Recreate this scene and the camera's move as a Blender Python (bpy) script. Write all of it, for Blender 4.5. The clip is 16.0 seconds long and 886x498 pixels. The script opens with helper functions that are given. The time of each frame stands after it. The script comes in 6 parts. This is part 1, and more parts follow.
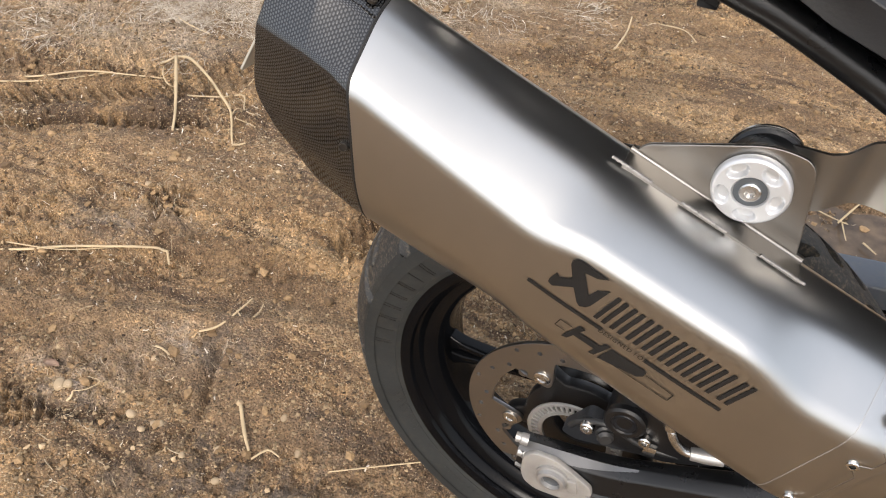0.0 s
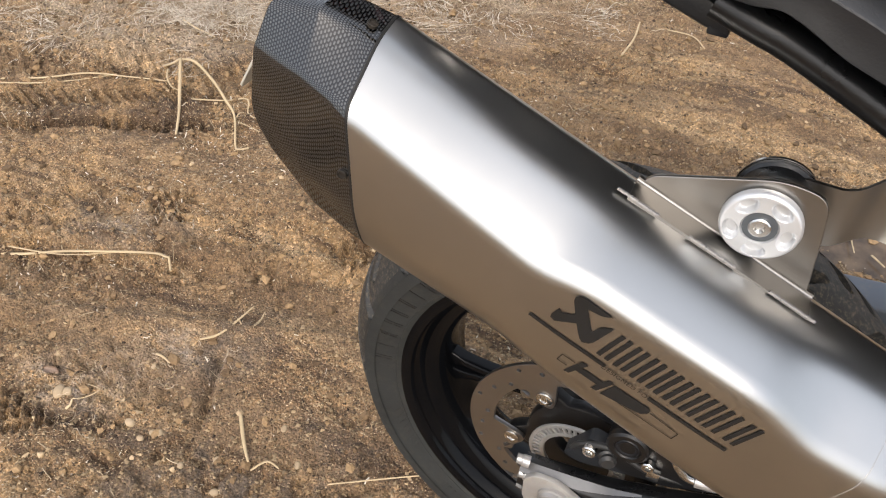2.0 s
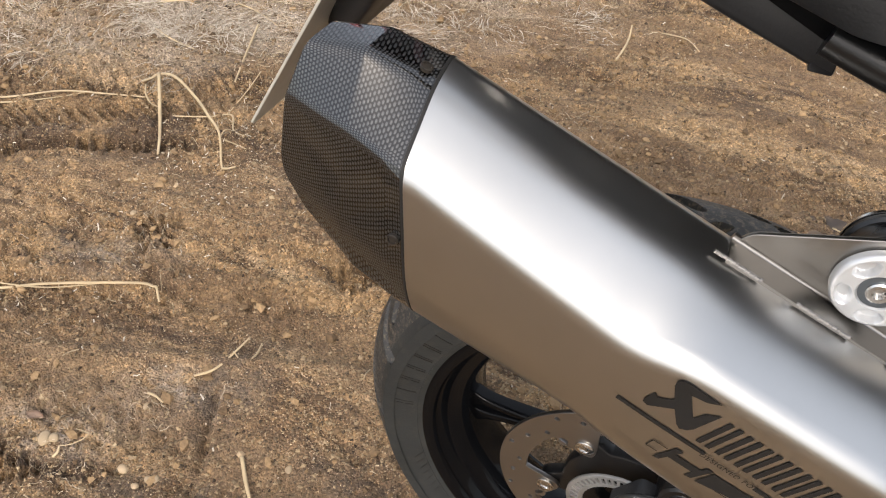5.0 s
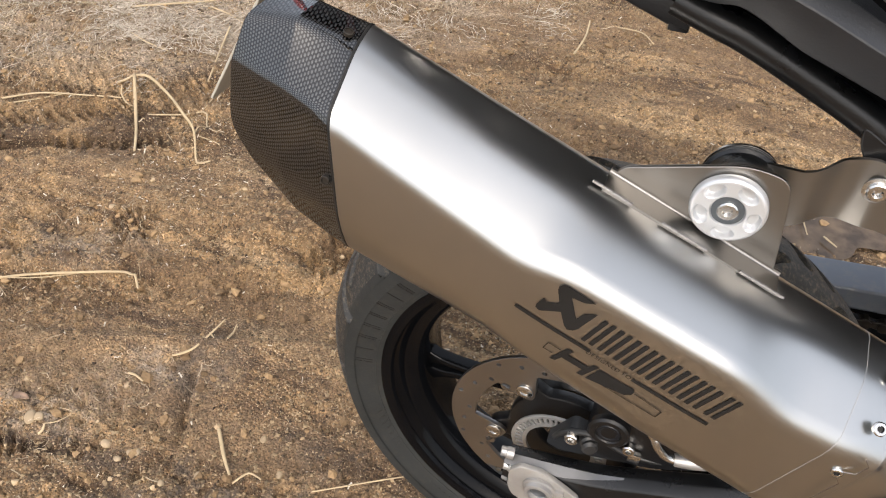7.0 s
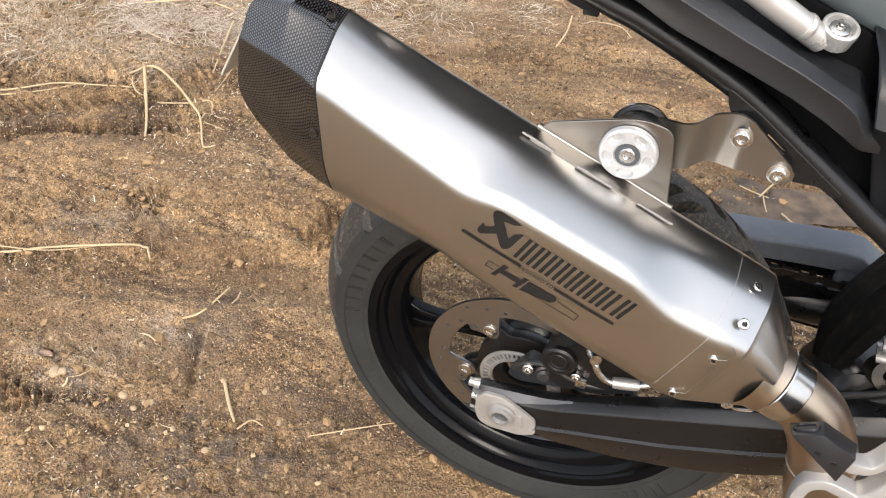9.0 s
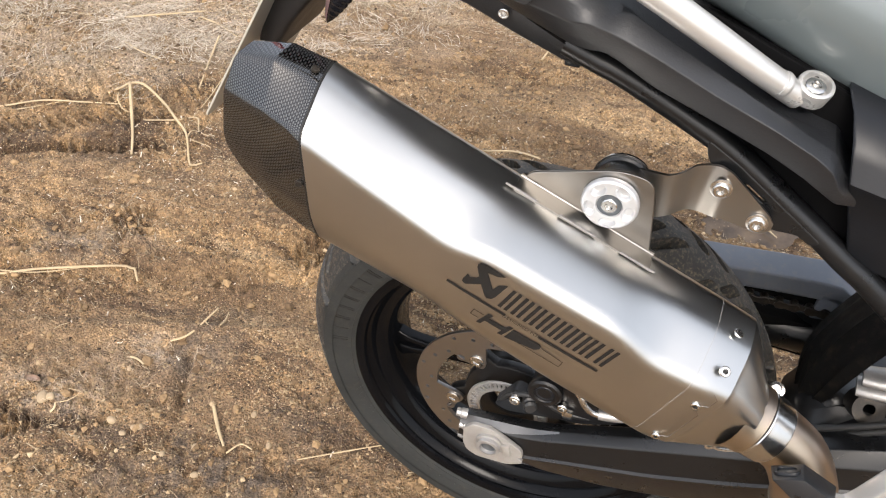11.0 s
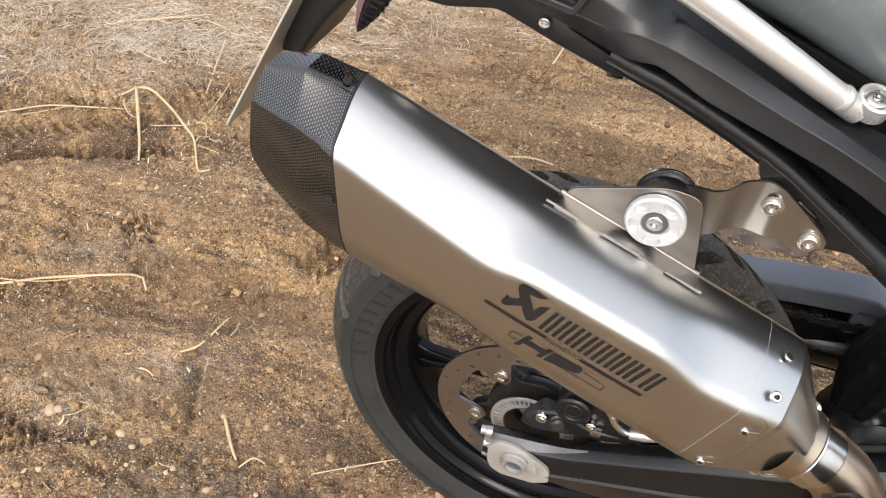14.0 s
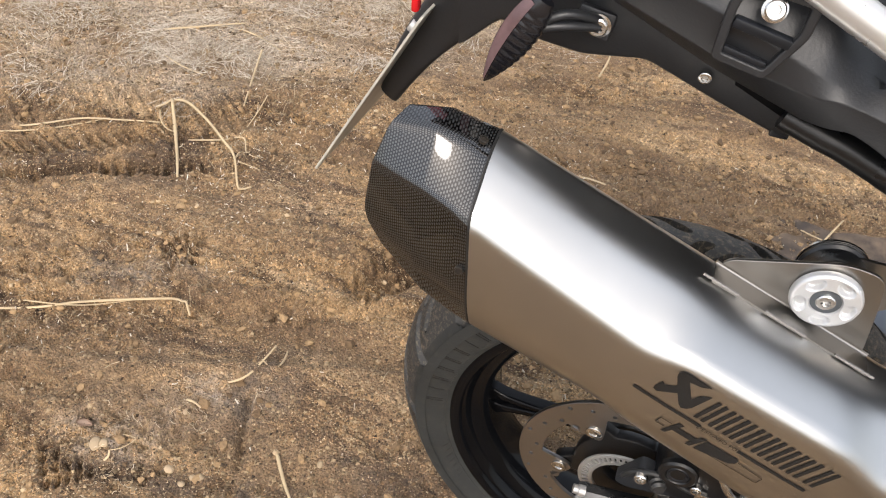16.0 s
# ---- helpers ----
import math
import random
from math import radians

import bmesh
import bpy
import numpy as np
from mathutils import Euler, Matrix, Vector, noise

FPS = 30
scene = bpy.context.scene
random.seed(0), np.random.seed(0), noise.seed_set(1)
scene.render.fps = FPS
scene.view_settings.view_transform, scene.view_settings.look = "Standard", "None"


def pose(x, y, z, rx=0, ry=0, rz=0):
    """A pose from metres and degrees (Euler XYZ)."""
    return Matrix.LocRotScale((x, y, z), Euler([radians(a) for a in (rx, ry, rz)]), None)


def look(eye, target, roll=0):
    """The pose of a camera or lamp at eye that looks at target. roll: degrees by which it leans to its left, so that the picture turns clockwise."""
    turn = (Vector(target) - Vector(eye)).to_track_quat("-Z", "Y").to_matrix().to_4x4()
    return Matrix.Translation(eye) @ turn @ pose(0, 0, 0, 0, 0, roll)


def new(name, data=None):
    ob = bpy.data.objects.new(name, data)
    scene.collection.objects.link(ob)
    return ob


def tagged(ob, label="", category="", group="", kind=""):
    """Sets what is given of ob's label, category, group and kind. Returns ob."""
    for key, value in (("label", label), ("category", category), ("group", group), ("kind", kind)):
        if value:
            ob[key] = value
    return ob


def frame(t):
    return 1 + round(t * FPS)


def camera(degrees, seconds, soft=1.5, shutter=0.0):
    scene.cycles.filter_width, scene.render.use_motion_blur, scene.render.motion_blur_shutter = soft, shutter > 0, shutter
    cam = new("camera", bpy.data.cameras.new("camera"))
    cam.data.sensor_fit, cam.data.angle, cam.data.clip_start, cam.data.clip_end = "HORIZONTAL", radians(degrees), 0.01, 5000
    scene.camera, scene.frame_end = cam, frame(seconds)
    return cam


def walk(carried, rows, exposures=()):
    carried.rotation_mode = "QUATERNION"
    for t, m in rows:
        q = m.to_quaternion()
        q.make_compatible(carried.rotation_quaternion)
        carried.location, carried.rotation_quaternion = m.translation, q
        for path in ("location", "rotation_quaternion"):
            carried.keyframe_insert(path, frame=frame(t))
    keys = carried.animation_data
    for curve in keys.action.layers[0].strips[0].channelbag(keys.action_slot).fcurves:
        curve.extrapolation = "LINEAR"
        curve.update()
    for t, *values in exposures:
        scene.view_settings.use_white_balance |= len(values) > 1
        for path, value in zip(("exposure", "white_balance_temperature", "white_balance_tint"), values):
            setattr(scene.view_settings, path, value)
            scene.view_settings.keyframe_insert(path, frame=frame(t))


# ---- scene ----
cam = camera(61.0, 16.0, soft=1.15)
PATH = [
    (0, (0.0455, -0.4192, 1.0331), (-0.2276, 0.1968, 0.2942), 1.58),
    (0.5, (0.0416, -0.4106, 1.0434), (-0.2347, 0.2033, 0.3039), 1.59),
    (1, (0.0405, -0.4088, 1.0412), (-0.2378, 0.2034, 0.3011), 1.62),
    (1.5, (0.0396, -0.4061, 1.0406), (-0.2391, 0.2051, 0.2998), 1.68),
    (2, (0.0384, -0.3971, 1.0380), (-0.2398, 0.2139, 0.2968), 1.72),
    (2.5, (0.0060, -0.3810, 1.0412), (-0.2604, 0.2353, 0.3001), 1.85),
    (3, (-0.0080, -0.3750, 1.0323), (-0.2729, 0.2422, 0.2914), 1.85),
    (3.5, (-0.0171, -0.3684, 1.0328), (-0.2777, 0.2508, 0.2921), 1.98),
    (4, (-0.0314, -0.3637, 1.0223), (-0.2892, 0.2562, 0.2811), 2.12),
    (4.2, (-0.0364, -0.3601, 1.0259), (-0.2916, 0.2602, 0.2842), 2.19),
    (6.3, (-0.0164, -0.3534, 1.0091), (-0.2540, 0.2775, 0.2705), 2.04),
    (6.5, (-0.0050, -0.3719, 1.0139), (-0.2413, 0.2619, 0.2774), 2.05),
    (7, (0.0295, -0.4147, 1.0460), (-0.2018, 0.2213, 0.3097), 2.02),
    (7.5, (0.0686, -0.4618, 1.0756), (-0.1590, 0.1762, 0.3400), 1.96),
    (8, (0.1095, -0.5043, 1.0898), (-0.1180, 0.1341, 0.3545), 1.93),
    (8.5, (0.1005, -0.5221, 1.0965), (-0.1287, 0.1145, 0.3601), 1.93),
    (9, (0.0997, -0.5151, 1.1063), (-0.1329, 0.1190, 0.3689), 1.88),
    (9.5, (0.1024, -0.5123, 1.1255), (-0.1340, 0.1201, 0.3879), 1.84),
    (9.7, (0.1073, -0.5151, 1.1304), (-0.1311, 0.1167, 0.3929), 1.77),
    (11.8, (0.0763, -0.4786, 1.1385), (-0.1307, 0.1635, 0.4003), 2.37),
    (12, (0.0735, -0.4816, 1.1375), (-0.1338, 0.1622, 0.4009), 2.29),
    (12.5, (0.0752, -0.4821, 1.1387), (-0.1334, 0.1613, 0.4022), 2.26),
    (13, (0.0693, -0.4833, 1.1372), (-0.1418, 0.1587, 0.4002), 2.30),
    (13.5, (0.0639, -0.4805, 1.1344), (-0.1502, 0.1601, 0.3969), 2.30),
    (14, (0.0566, -0.4758, 1.1285), (-0.1609, 0.1634, 0.3909), 2.36),
    (14.5, (0.0506, -0.4630, 1.1338), (-0.1676, 0.1751, 0.3955), 2.39),
    (15, (0.0385, -0.4550, 1.1271), (-0.1793, 0.1829, 0.3884), 2.43),
    (15.5, (-0.0118, -0.4599, 1.1166), (-0.2304, 0.1771, 0.3773), 2.52),
    (16, (-0.0588, -0.4367, 1.1216), (-0.2801, 0.1974, 0.3808), 2.50),
]
walk(cam, [(t, look(eye, target, roll)) for t, eye, target, roll in PATH], [(0, 1.20), (2, 1.21), (4, 1.14), (6.5, 1.17), (7.5, 1.33), (8.5, 1.51), (9.5, 1.46), (12.5, 1.46), (14.5, 1.45), (16, 1.27)])

# ---- light ----
SUN_EL, SUN_AZ = 52.0, 168.0
world = bpy.data.worlds.new("sky")
scene.world = world
world.use_nodes = True
wn = world.node_tree
sky = wn.nodes.new("ShaderNodeTexSky")
sky.sky_type = "NISHITA"
sky.sun_disc = False
sky.sun_elevation, sky.sun_rotation = radians(SUN_EL), radians(SUN_AZ)
sky.air_density, sky.dust_density, sky.ozone_density = 1.0, 6.0, 0.6
back = wn.nodes["Background"]
# an even bright cloud cover lies over the clear sky
cloud = wn.nodes.new("ShaderNodeMix")
cloud.data_type = "RGBA"
cloud.inputs[0].default_value = 0.5
cloud.inputs[7].default_value = (5.0, 5.1, 5.3, 1)
wn.links.new(sky.outputs[0], cloud.inputs[6])
wn.links.new(cloud.outputs[2], back.inputs[0])
back.inputs[1].default_value = 0.15
sun = new("sun", bpy.data.lights.new("sun", "SUN"))
sun.data.energy, sun.data.angle, sun.data.color = 0.8, radians(24), (1.0, 0.97, 0.93)
az = radians(SUN_AZ)
sun_way = Vector((math.sin(az) * math.cos(radians(SUN_EL)), math.cos(az) * math.cos(radians(SUN_EL)), math.sin(radians(SUN_EL))))
sun.matrix_world = look(sun_way * 20, (0, 0, 0))


# ---- materials ----
def material(name, base, rough=0.5, metal=0.0, coat=0.0):
    m = bpy.data.materials.new(name)
    m.use_nodes = True
    b = m.node_tree.nodes["Principled BSDF"]
    b.inputs["Base Color"].default_value = (*base, 1)
    b.inputs["Roughness"].default_value = rough
    b.inputs["Metallic"].default_value = metal
    b.inputs["Coat Weight"].default_value = coat
    b.inputs["Coat Roughness"].default_value = 0.06
    b.inputs["Specular IOR Level"].default_value = 0.5 if metal > 0.3 or coat > 0.3 else 0.35
    return m, m.node_tree, b


def node(tree, kind, **values):
    n = tree.nodes.new(kind)
    for key, value in values.items():
        n.inputs[key.replace("_", " ")].default_value = value
    return n


def coords(tree, scale=(1, 1, 1), rot=(0, 0, 0)):
    c = tree.nodes.new("ShaderNodeTexCoord")
    m = tree.nodes.new("ShaderNodeMapping")
    m.inputs["Scale"].default_value = scale
    m.inputs["Rotation"].default_value = rot
    tree.links.new(c.outputs["Object"], m.inputs["Vector"])
    return m.outputs[0]


def noise_tex(tree, vec, scale, detail=4.0, rough=0.55):
    n = node(tree, "ShaderNodeTexNoise", Scale=scale, Detail=detail, Roughness=rough)
    tree.links.new(vec, n.inputs["Vector"])
    return n.outputs["Fac"]


def ramp(tree, fac, *stops):
    r = tree.nodes.new("ShaderNodeValToRGB")
    e = r.color_ramp.elements
    while len(e) < len(stops):
        e.new(0.5)
    for el, (at, col) in zip(e, stops):
        el.position, el.color = at, (*col, 1) if len(col) == 3 else col
    tree.links.new(fac, r.inputs[0])
    return r.outputs[0]


def mix(tree, fac, a, b, how="MIX"):
    n = tree.nodes.new("ShaderNodeMix")
    n.data_type, n.blend_type = "RGBA", how
    for sock, val in ((n.inputs[0], fac), (n.inputs[6], a), (n.inputs[7], b)):
        if isinstance(val, (int, float)):
            sock.default_value = val
        elif isinstance(val, tuple):
            sock.default_value = (*val, 1)
        else:
            tree.links.new(val, sock)
    return n.outputs[2]


def bump(tree, b, height, strength=0.2, dist=0.001):
    n = node(tree, "ShaderNodeBump", Strength=strength, Distance=dist)
    tree.links.new(height, n.inputs["Height"])
    tree.links.new(n.outputs[0], b.inputs["Normal"])


def worn(name, base, rough=0.5, metal=0.0, coat=0.0, vary=0.25, scale=60.0, relief=0.15, dust=0.0, spread=0.15, gloss=0.35):
    """A surface with blotches, fine grain, uneven gloss and, if asked for, a film of dust."""
    m, t, b = material(name, base, rough, metal, coat)
    b.inputs["Specular IOR Level"].default_value = gloss
    v = coords(t)
    big, fine = noise_tex(t, v, scale * 0.15, 5), noise_tex(t, v, scale * 8, 3)
    dark = tuple(c * (1 - vary) for c in base)
    light = tuple(min(1, c * (1 + vary)) for c in base)
    col = ramp(t, big, (0.3, dark), (0.7, light))
    if dust:
        specks = ramp(t, noise_tex(t, v, scale * 1.3, 7, 0.7), (0.5, (0, 0, 0)), (0.75, (dust, dust, dust)))
        col = mix(t, specks, col, (0.30, 0.23, 0.15))
    t.links.new(col, b.inputs["Base Color"])
    r = ramp(t, noise_tex(t, v, scale * 0.5, 5), (0.3, (rough - spread * rough,) * 3), (0.7, (min(1, rough + spread * rough),) * 3))
    t.links.new(r, b.inputs["Roughness"])
    if relief:
        bump(t, b, fine, relief, 0.0006)
    return m


def brushed(name, base, rough, along=(1, 1, 1), turn=(0, 0, 0), tint=None):
    """Brushed metal: fine scratches along one way."""
    m, t, b = material(name, base, rough, 1.0)
    v = coords(t, along, turn)
    big = noise_tex(t, coords(t), 9, 4)
    col = ramp(t, big, (0.3, tuple(c * 0.93 for c in base)), (0.7, tuple(min(1, c * 1.05) for c in base)))
    if tint:
        col = mix(t, ramp(t, noise_tex(t, coords(t), 14, 3), (0.45, (0, 0, 0)), (0.65, (1, 1, 1))), col, tint)
    t.links.new(col, b.inputs["Base Color"])
    fine = ramp(t, noise_tex(t, v, 30, 3), (0.3, (rough * 0.985,) * 3), (0.7, (rough * 1.02,) * 3))
    t.links.new(fine, b.inputs["Roughness"])
    return m


TITANIUM = brushed("brushed titanium", (0.445, 0.445, 0.435), 0.28, (1, 8, 1), (0, radians(20.2), 0))
BLUED = brushed("heat-tinted titanium", (0.40, 0.335, 0.26), 0.36, (1, 1, 6), tint=(0.45, 0.36, 0.30))
STAINLESS = brushed("brushed stainless plate", (0.275, 0.263, 0.246), 0.32, (1, 1, 7))
ALUMINIUM = worn("matt machined aluminium", (0.55, 0.56, 0.57), 0.34, 0.6, 0.0, 0.03, 60, 0.0)
CHROME = brushed("bright zinc bolt", (0.561, 0.5525, 0.5355), 0.22)
CAST = worn("cast aluminium", (0.396, 0.3894, 0.3795), 0.42, 0.7, 0, 0.15, 60, 0.3)
AXLE = worn("dirty pale alloy", (0.363, 0.3498, 0.33), 0.45, 0.5, 0, 0.3, 90, 0.3, 0.3)
BOLT_DARK = worn("dull steel", (0.13, 0.145, 0.16), 0.4, 0.8)
HIGHLIGHT_METAL = worn("bare alloy of the edge highlight", (0.15, 0.15, 0.15), 0.34, 0.9, 0, 0.25, 90, 0.1)
DISC_STEEL = brushed("brake disc steel", (0.31, 0.295, 0.28), 0.36)
ENGRAVE = worn("black of engraving, joint and rivet discs", (0.00744, 0.00682, 0.0062), 0.65, 0.0)
BLACK_PLASTIC = worn("grained black plastic", (0.0125, 0.0135, 0.0155), 0.42, 0, 0, 0.2, 60, 0.35, 0.008, gloss=0.46)
SATIN_BLACK = worn("satin black plastic", (0.0075, 0.0086, 0.0110), 0.38, 0, 0, 0.2, 60, 0.1, 0.006, gloss=0.26)
BLACK_PAINT = worn("black powder coat", (0.0060, 0.0064, 0.0072), 0.30, 0, 0.0, 0.2, 90, 0.22, 0.004, gloss=0.42)
RIM_BLACK = worn("satin black rim paint", (0.0028, 0.0031, 0.0038), 0.11, 0, 0.0, 0.2, 60, 0.02, 0.002, gloss=0.12)
RUBBER = worn("tyre rubber", (0.023, 0.0245, 0.0242), 0.55, 0, 0, 0.25, 60, 0.35, 0.05, gloss=0.22)
TREAD = worn("dusty tread rubber", (0.023, 0.0235, 0.0235), 0.55, 0, 0, 0.25, 170, 0.35, 0.50, gloss=0.28)
RUBBER_MARK = worn("raised tyre lettering", (0.011, 0.0115, 0.0115), 0.55, 0, 0, 0.2, 60, 0.3, 0.05, gloss=0.4)
FLAP = worn("black rubber flap", (0.00806, 0.00775, 0.00775), 0.6, 0, 0, 0.3, 60, 0.4, 0.10, gloss=0.2)
INNER_BLACK = worn("near-black of the gap fillers and chain slider", (0.0035, 0.0035, 0.0038), 0.7, 0, 0, 0.2, 60, 0.1, gloss=0.06)
SILVER_PAINT = worn("silver painted rail", (0.50, 0.495, 0.48), 0.30, 0.6, 0.2, 0.05, 60, 0.0)
WHITE_METAL = worn("pale silver cast bracket", (0.3828, 0.3828, 0.3762), 0.38, 0.4, 0.2, 0.06, 60, 0.1)
GREY_BODY = worn("pale grey body paint", (0.1053, 0.1249, 0.1293), 0.30, 0, 0.4, 0.05, 20, 0.0)
GUARD = worn("grey-blue chain guard", (0.120, 0.135, 0.160), 0.38, 0, 0.1, 0.15, 60, 0.1, 0.2)
PLATE_METAL = worn("white plate metal", (0.4092, 0.396, 0.3432), 0.4, 0.2, 0, 0.1, 60, 0.1, 0.2)
CHAIN_METAL = worn("oily chain steel", (0.05, 0.045, 0.04), 0.35, 0.7, 0, 0.4, 60, 0.2, 0.2)
HOSE = worn("black hose", (0.02, 0.02, 0.02), 0.4, 0, 0, 0.2)
HUB_BLACK = worn("dirty black cast hub", (0.0055, 0.0056, 0.0062), 0.36, 0, 0, 0.3, 60, 0.3, 0.012, gloss=0.4)


def carbon_material():
    """A two-by-two twill under clear lacquer; its UV map is in metres of cloth."""
    m, t, b = material("carbon fibre weave", (0.02, 0.02, 0.02), 0.48, 0.75, 1.0)
    b.inputs["Specular IOR Level"].default_value = 0.06
    b.inputs["Coat Roughness"].default_value = 0.035
    b.inputs["Coat IOR"].default_value = 1.62
    uv = t.nodes.new("ShaderNodeUVMap")
    sep = t.nodes.new("ShaderNodeSeparateXYZ")
    t.links.new(uv.outputs[0], sep.inputs[0])

    def calc(op, a, c=0.0):
        n = t.nodes.new("ShaderNodeMath")
        n.operation = op
        for sock, val in ((n.inputs[0], a), (n.inputs[1], c)):
            if isinstance(val, (int, float)):
                sock.default_value = val
            else:
                t.links.new(val, sock)
        return n.outputs[0]

    x, y = calc("DIVIDE", sep.outputs[0], 0.0028), calc("DIVIDE", sep.outputs[1], 0.0020)
    row = calc("FLOOR", y)
    shift = calc("MULTIPLY", row, 0.5)
    fx, fy = calc("FRACT", calc("ADD", x, shift)), calc("FRACT", y)
    bx = calc("MULTIPLY", calc("MULTIPLY", fx, calc("SUBTRACT", 1.0, fx)), 4.0)
    by = calc("MULTIPLY", calc("MULTIPLY", fy, calc("SUBTRACT", 1.0, fy)), 4.0)
    tow = calc("POWER", calc("MULTIPLY", bx, by), 0.6)
    t.links.new(ramp(t, tow, (0.50, (0.0005, 0.0005, 0.0005)), (0.95, (0.060, 0.0605, 0.0612))), b.inputs["Base Color"])
    bump(t, b, tow, 0.35, 0.0006)
    return m


CARBON = carbon_material()


def red_lens_material():
    m, t, b = material("red lamp lens", (0.55, 0.01, 0.015), 0.08, 0, 0.5)
    b.inputs["Transmission Weight"].default_value = 0.2
    return m


RED_LENS = red_lens_material()
SMOKED = worn("smoked indicator lens", (0.007, 0.007, 0.009), 0.25, 0, 0.3, 0.1, 60, 0.0)
CLEAR_LENS = worn("pale reddish lens", (0.24, 0.15, 0.16), 0.16, 0, 0.6, 0.35, 200, 0.0)


def patch(t, x, y, r, squash=1.0, turn=0.0):
    """A soft round patch on the ground: 1 in its middle, 0 at r metres."""
    c = t.nodes.new("ShaderNodeTexCoord")
    m = t.nodes.new("ShaderNodeMapping")
    m.vector_type = "TEXTURE"
    m.inputs["Location"].default_value = (x, y, 0)
    m.inputs["Rotation"].default_value = (0, 0, radians(turn))
    m.inputs["Scale"].default_value = (r, r * squash, r)
    g = t.nodes.new("ShaderNodeTexGradient")
    g.gradient_type = "SPHERICAL"
    t.links.new(c.outputs["Object"], m.inputs[0])
    t.links.new(m.outputs[0], g.inputs[0])
    return g.outputs[1]


def cells(t, vec, scale):
    n = node(t, "ShaderNodeTexVoronoi", Scale=scale)
    t.links.new(vec, n.inputs["Vector"])
    return n.outputs["Color"], n.outputs["Distance"]


def ground_material():
    m, t, b = material("damp clay soil", (0.2, 0.13, 0.07), 0.85)
    v = coords(t)
    streak = coords(t, (0.34, 1.8, 1), (0, 0, radians(-25)))
    warp = t.nodes.new("ShaderNodeVectorMath")
    warp.operation = "MULTIPLY_ADD"
    wob = node(t, "ShaderNodeTexNoise", Scale=60.0, Detail=3.0)
    t.links.new(v, wob.inputs["Vector"])
    t.links.new(wob.outputs["Color"], warp.inputs[0])
    warp.inputs[1].default_value = (0.012, 0.012, 0.012)
    t.links.new(v, warp.inputs[2])
    vw = warp.outputs[0]
    big, mid = noise_tex(t, streak, 4.5, 8, 0.62), noise_tex(t, coords(t, (0.42, 1.6, 1), (0, 0, radians(-25))), 17, 8, 0.68)
    fine, grit = noise_tex(t, vw, 150, 6, 0.7), cells(t, vw, 340)[0]
    c1, d1 = cells(t, vw, 70)
    c2, d2 = cells(t, vw, 230)
    clay = ramp(t, big, (0.36, (0.055, 0.032, 0.017)), (0.45, (0.130, 0.080, 0.042)), (0.53, (0.235, 0.153, 0.082)), (0.62, (0.39, 0.275, 0.160)))
    clay = mix(t, ramp(t, mid, (0.46, (0, 0, 0)), (0.56, (0.75, 0.75, 0.75))), clay, (0.31, 0.200, 0.100))
    clay = mix(t, ramp(t, mid, (0.36, (0.8, 0.8, 0.8)), (0.44, (0, 0, 0))), clay, (0.062, 0.037, 0.020))
    # grey ashy patches and paler dry ones
    ash = ramp(t, noise_tex(t, v, 3.1, 5, 0.6), (0.50, (0, 0, 0)), (0.66, (0.16, 0.16, 0.16)))
    clay = mix(t, ash, clay, ramp(t, fine, (0.3, (0.030, 0.029, 0.029)), (0.55, (0.115, 0.105, 0.095)), (0.75, (0.27, 0.25, 0.23))))
    dry = mix(t, 1.0, patch(t, -1.45, 1.05, 0.75, 0.55, 20), patch(t, -0.75, 1.30, 0.70, 0.45, 20), "ADD")
    dry = mix(t, 1.0, dry, patch(t, -1.25, 0.86, 0.55, 0.35, 25), "ADD")
    dry = mix(t, 1.0, dry, ramp(t, noise_tex(t, v, 11, 5, 0.65), (0.35, (0.2, 0.2, 0.2)), (0.65, (1.5, 1.5, 1.5))), "MULTIPLY")
    clay = mix(t, dry, clay, (0.31, 0.25, 0.19))
    wet = mix(t, 1.0, patch(t, 0.30, 0.86, 0.55, 0.40, 8), patch(t, -1.05, 0.50, 0.50, 0.35, 25), "ADD")
    wet = mix(t, 1.0, wet, patch(t, -0.35, 0.02, 0.45, 0.5, 25), "ADD")
    wet = mix(t, 0.9, wet, patch(t, -1.15, 0.52, 0.65, 0.26, 27), "ADD")
    wet = mix(t, 0.7, wet, patch(t, -0.62, 0.205, 0.60, 0.18, 20), "ADD")
    wet = mix(t, 1.0, wet, ramp(t, noise_tex(t, v, 8, 5, 0.6), (0.38, (0, 0, 0)), (0.6, (1.0, 1.0, 1.0))), "MULTIPLY")
    clay = mix(t, wet, clay, (0.085, 0.053, 0.030))
    # grains: each lump and each crumb has its own tone; shade of small gaps is painted dark
    tone1 = ramp(t, c1, (0.0, (0.78, 0.78, 0.78)), (0.8, (1.20, 1.20, 1.20)))
    tone2 = ramp(t, c2, (0.0, (0.66, 0.66, 0.66)), (0.75, (1.15, 1.15, 1.15)), (1.0, (1.7, 1.66, 1.58)))
    clay = mix(t, 0.85, clay, tone1, "MULTIPLY")
    clay = mix(t, 1.0, clay, tone2, "MULTIPLY")
    pit_shade = ramp(t, noise_tex(t, vw, 85, 7, 0.72), (0.37, (1, 1, 1)), (0.41, (0, 0, 0)))
    clay = mix(t, mix(t, 0.8, (0, 0, 0), pit_shade), clay, (0.022, 0.015, 0.010))
    specks = ramp(t, noise_tex(t, v, 300, 3, 0.6), (0.61, (0, 0, 0)), (0.65, (0.9, 0.9, 0.9)))
    clay = mix(t, specks, clay, (0.52, 0.42, 0.28))
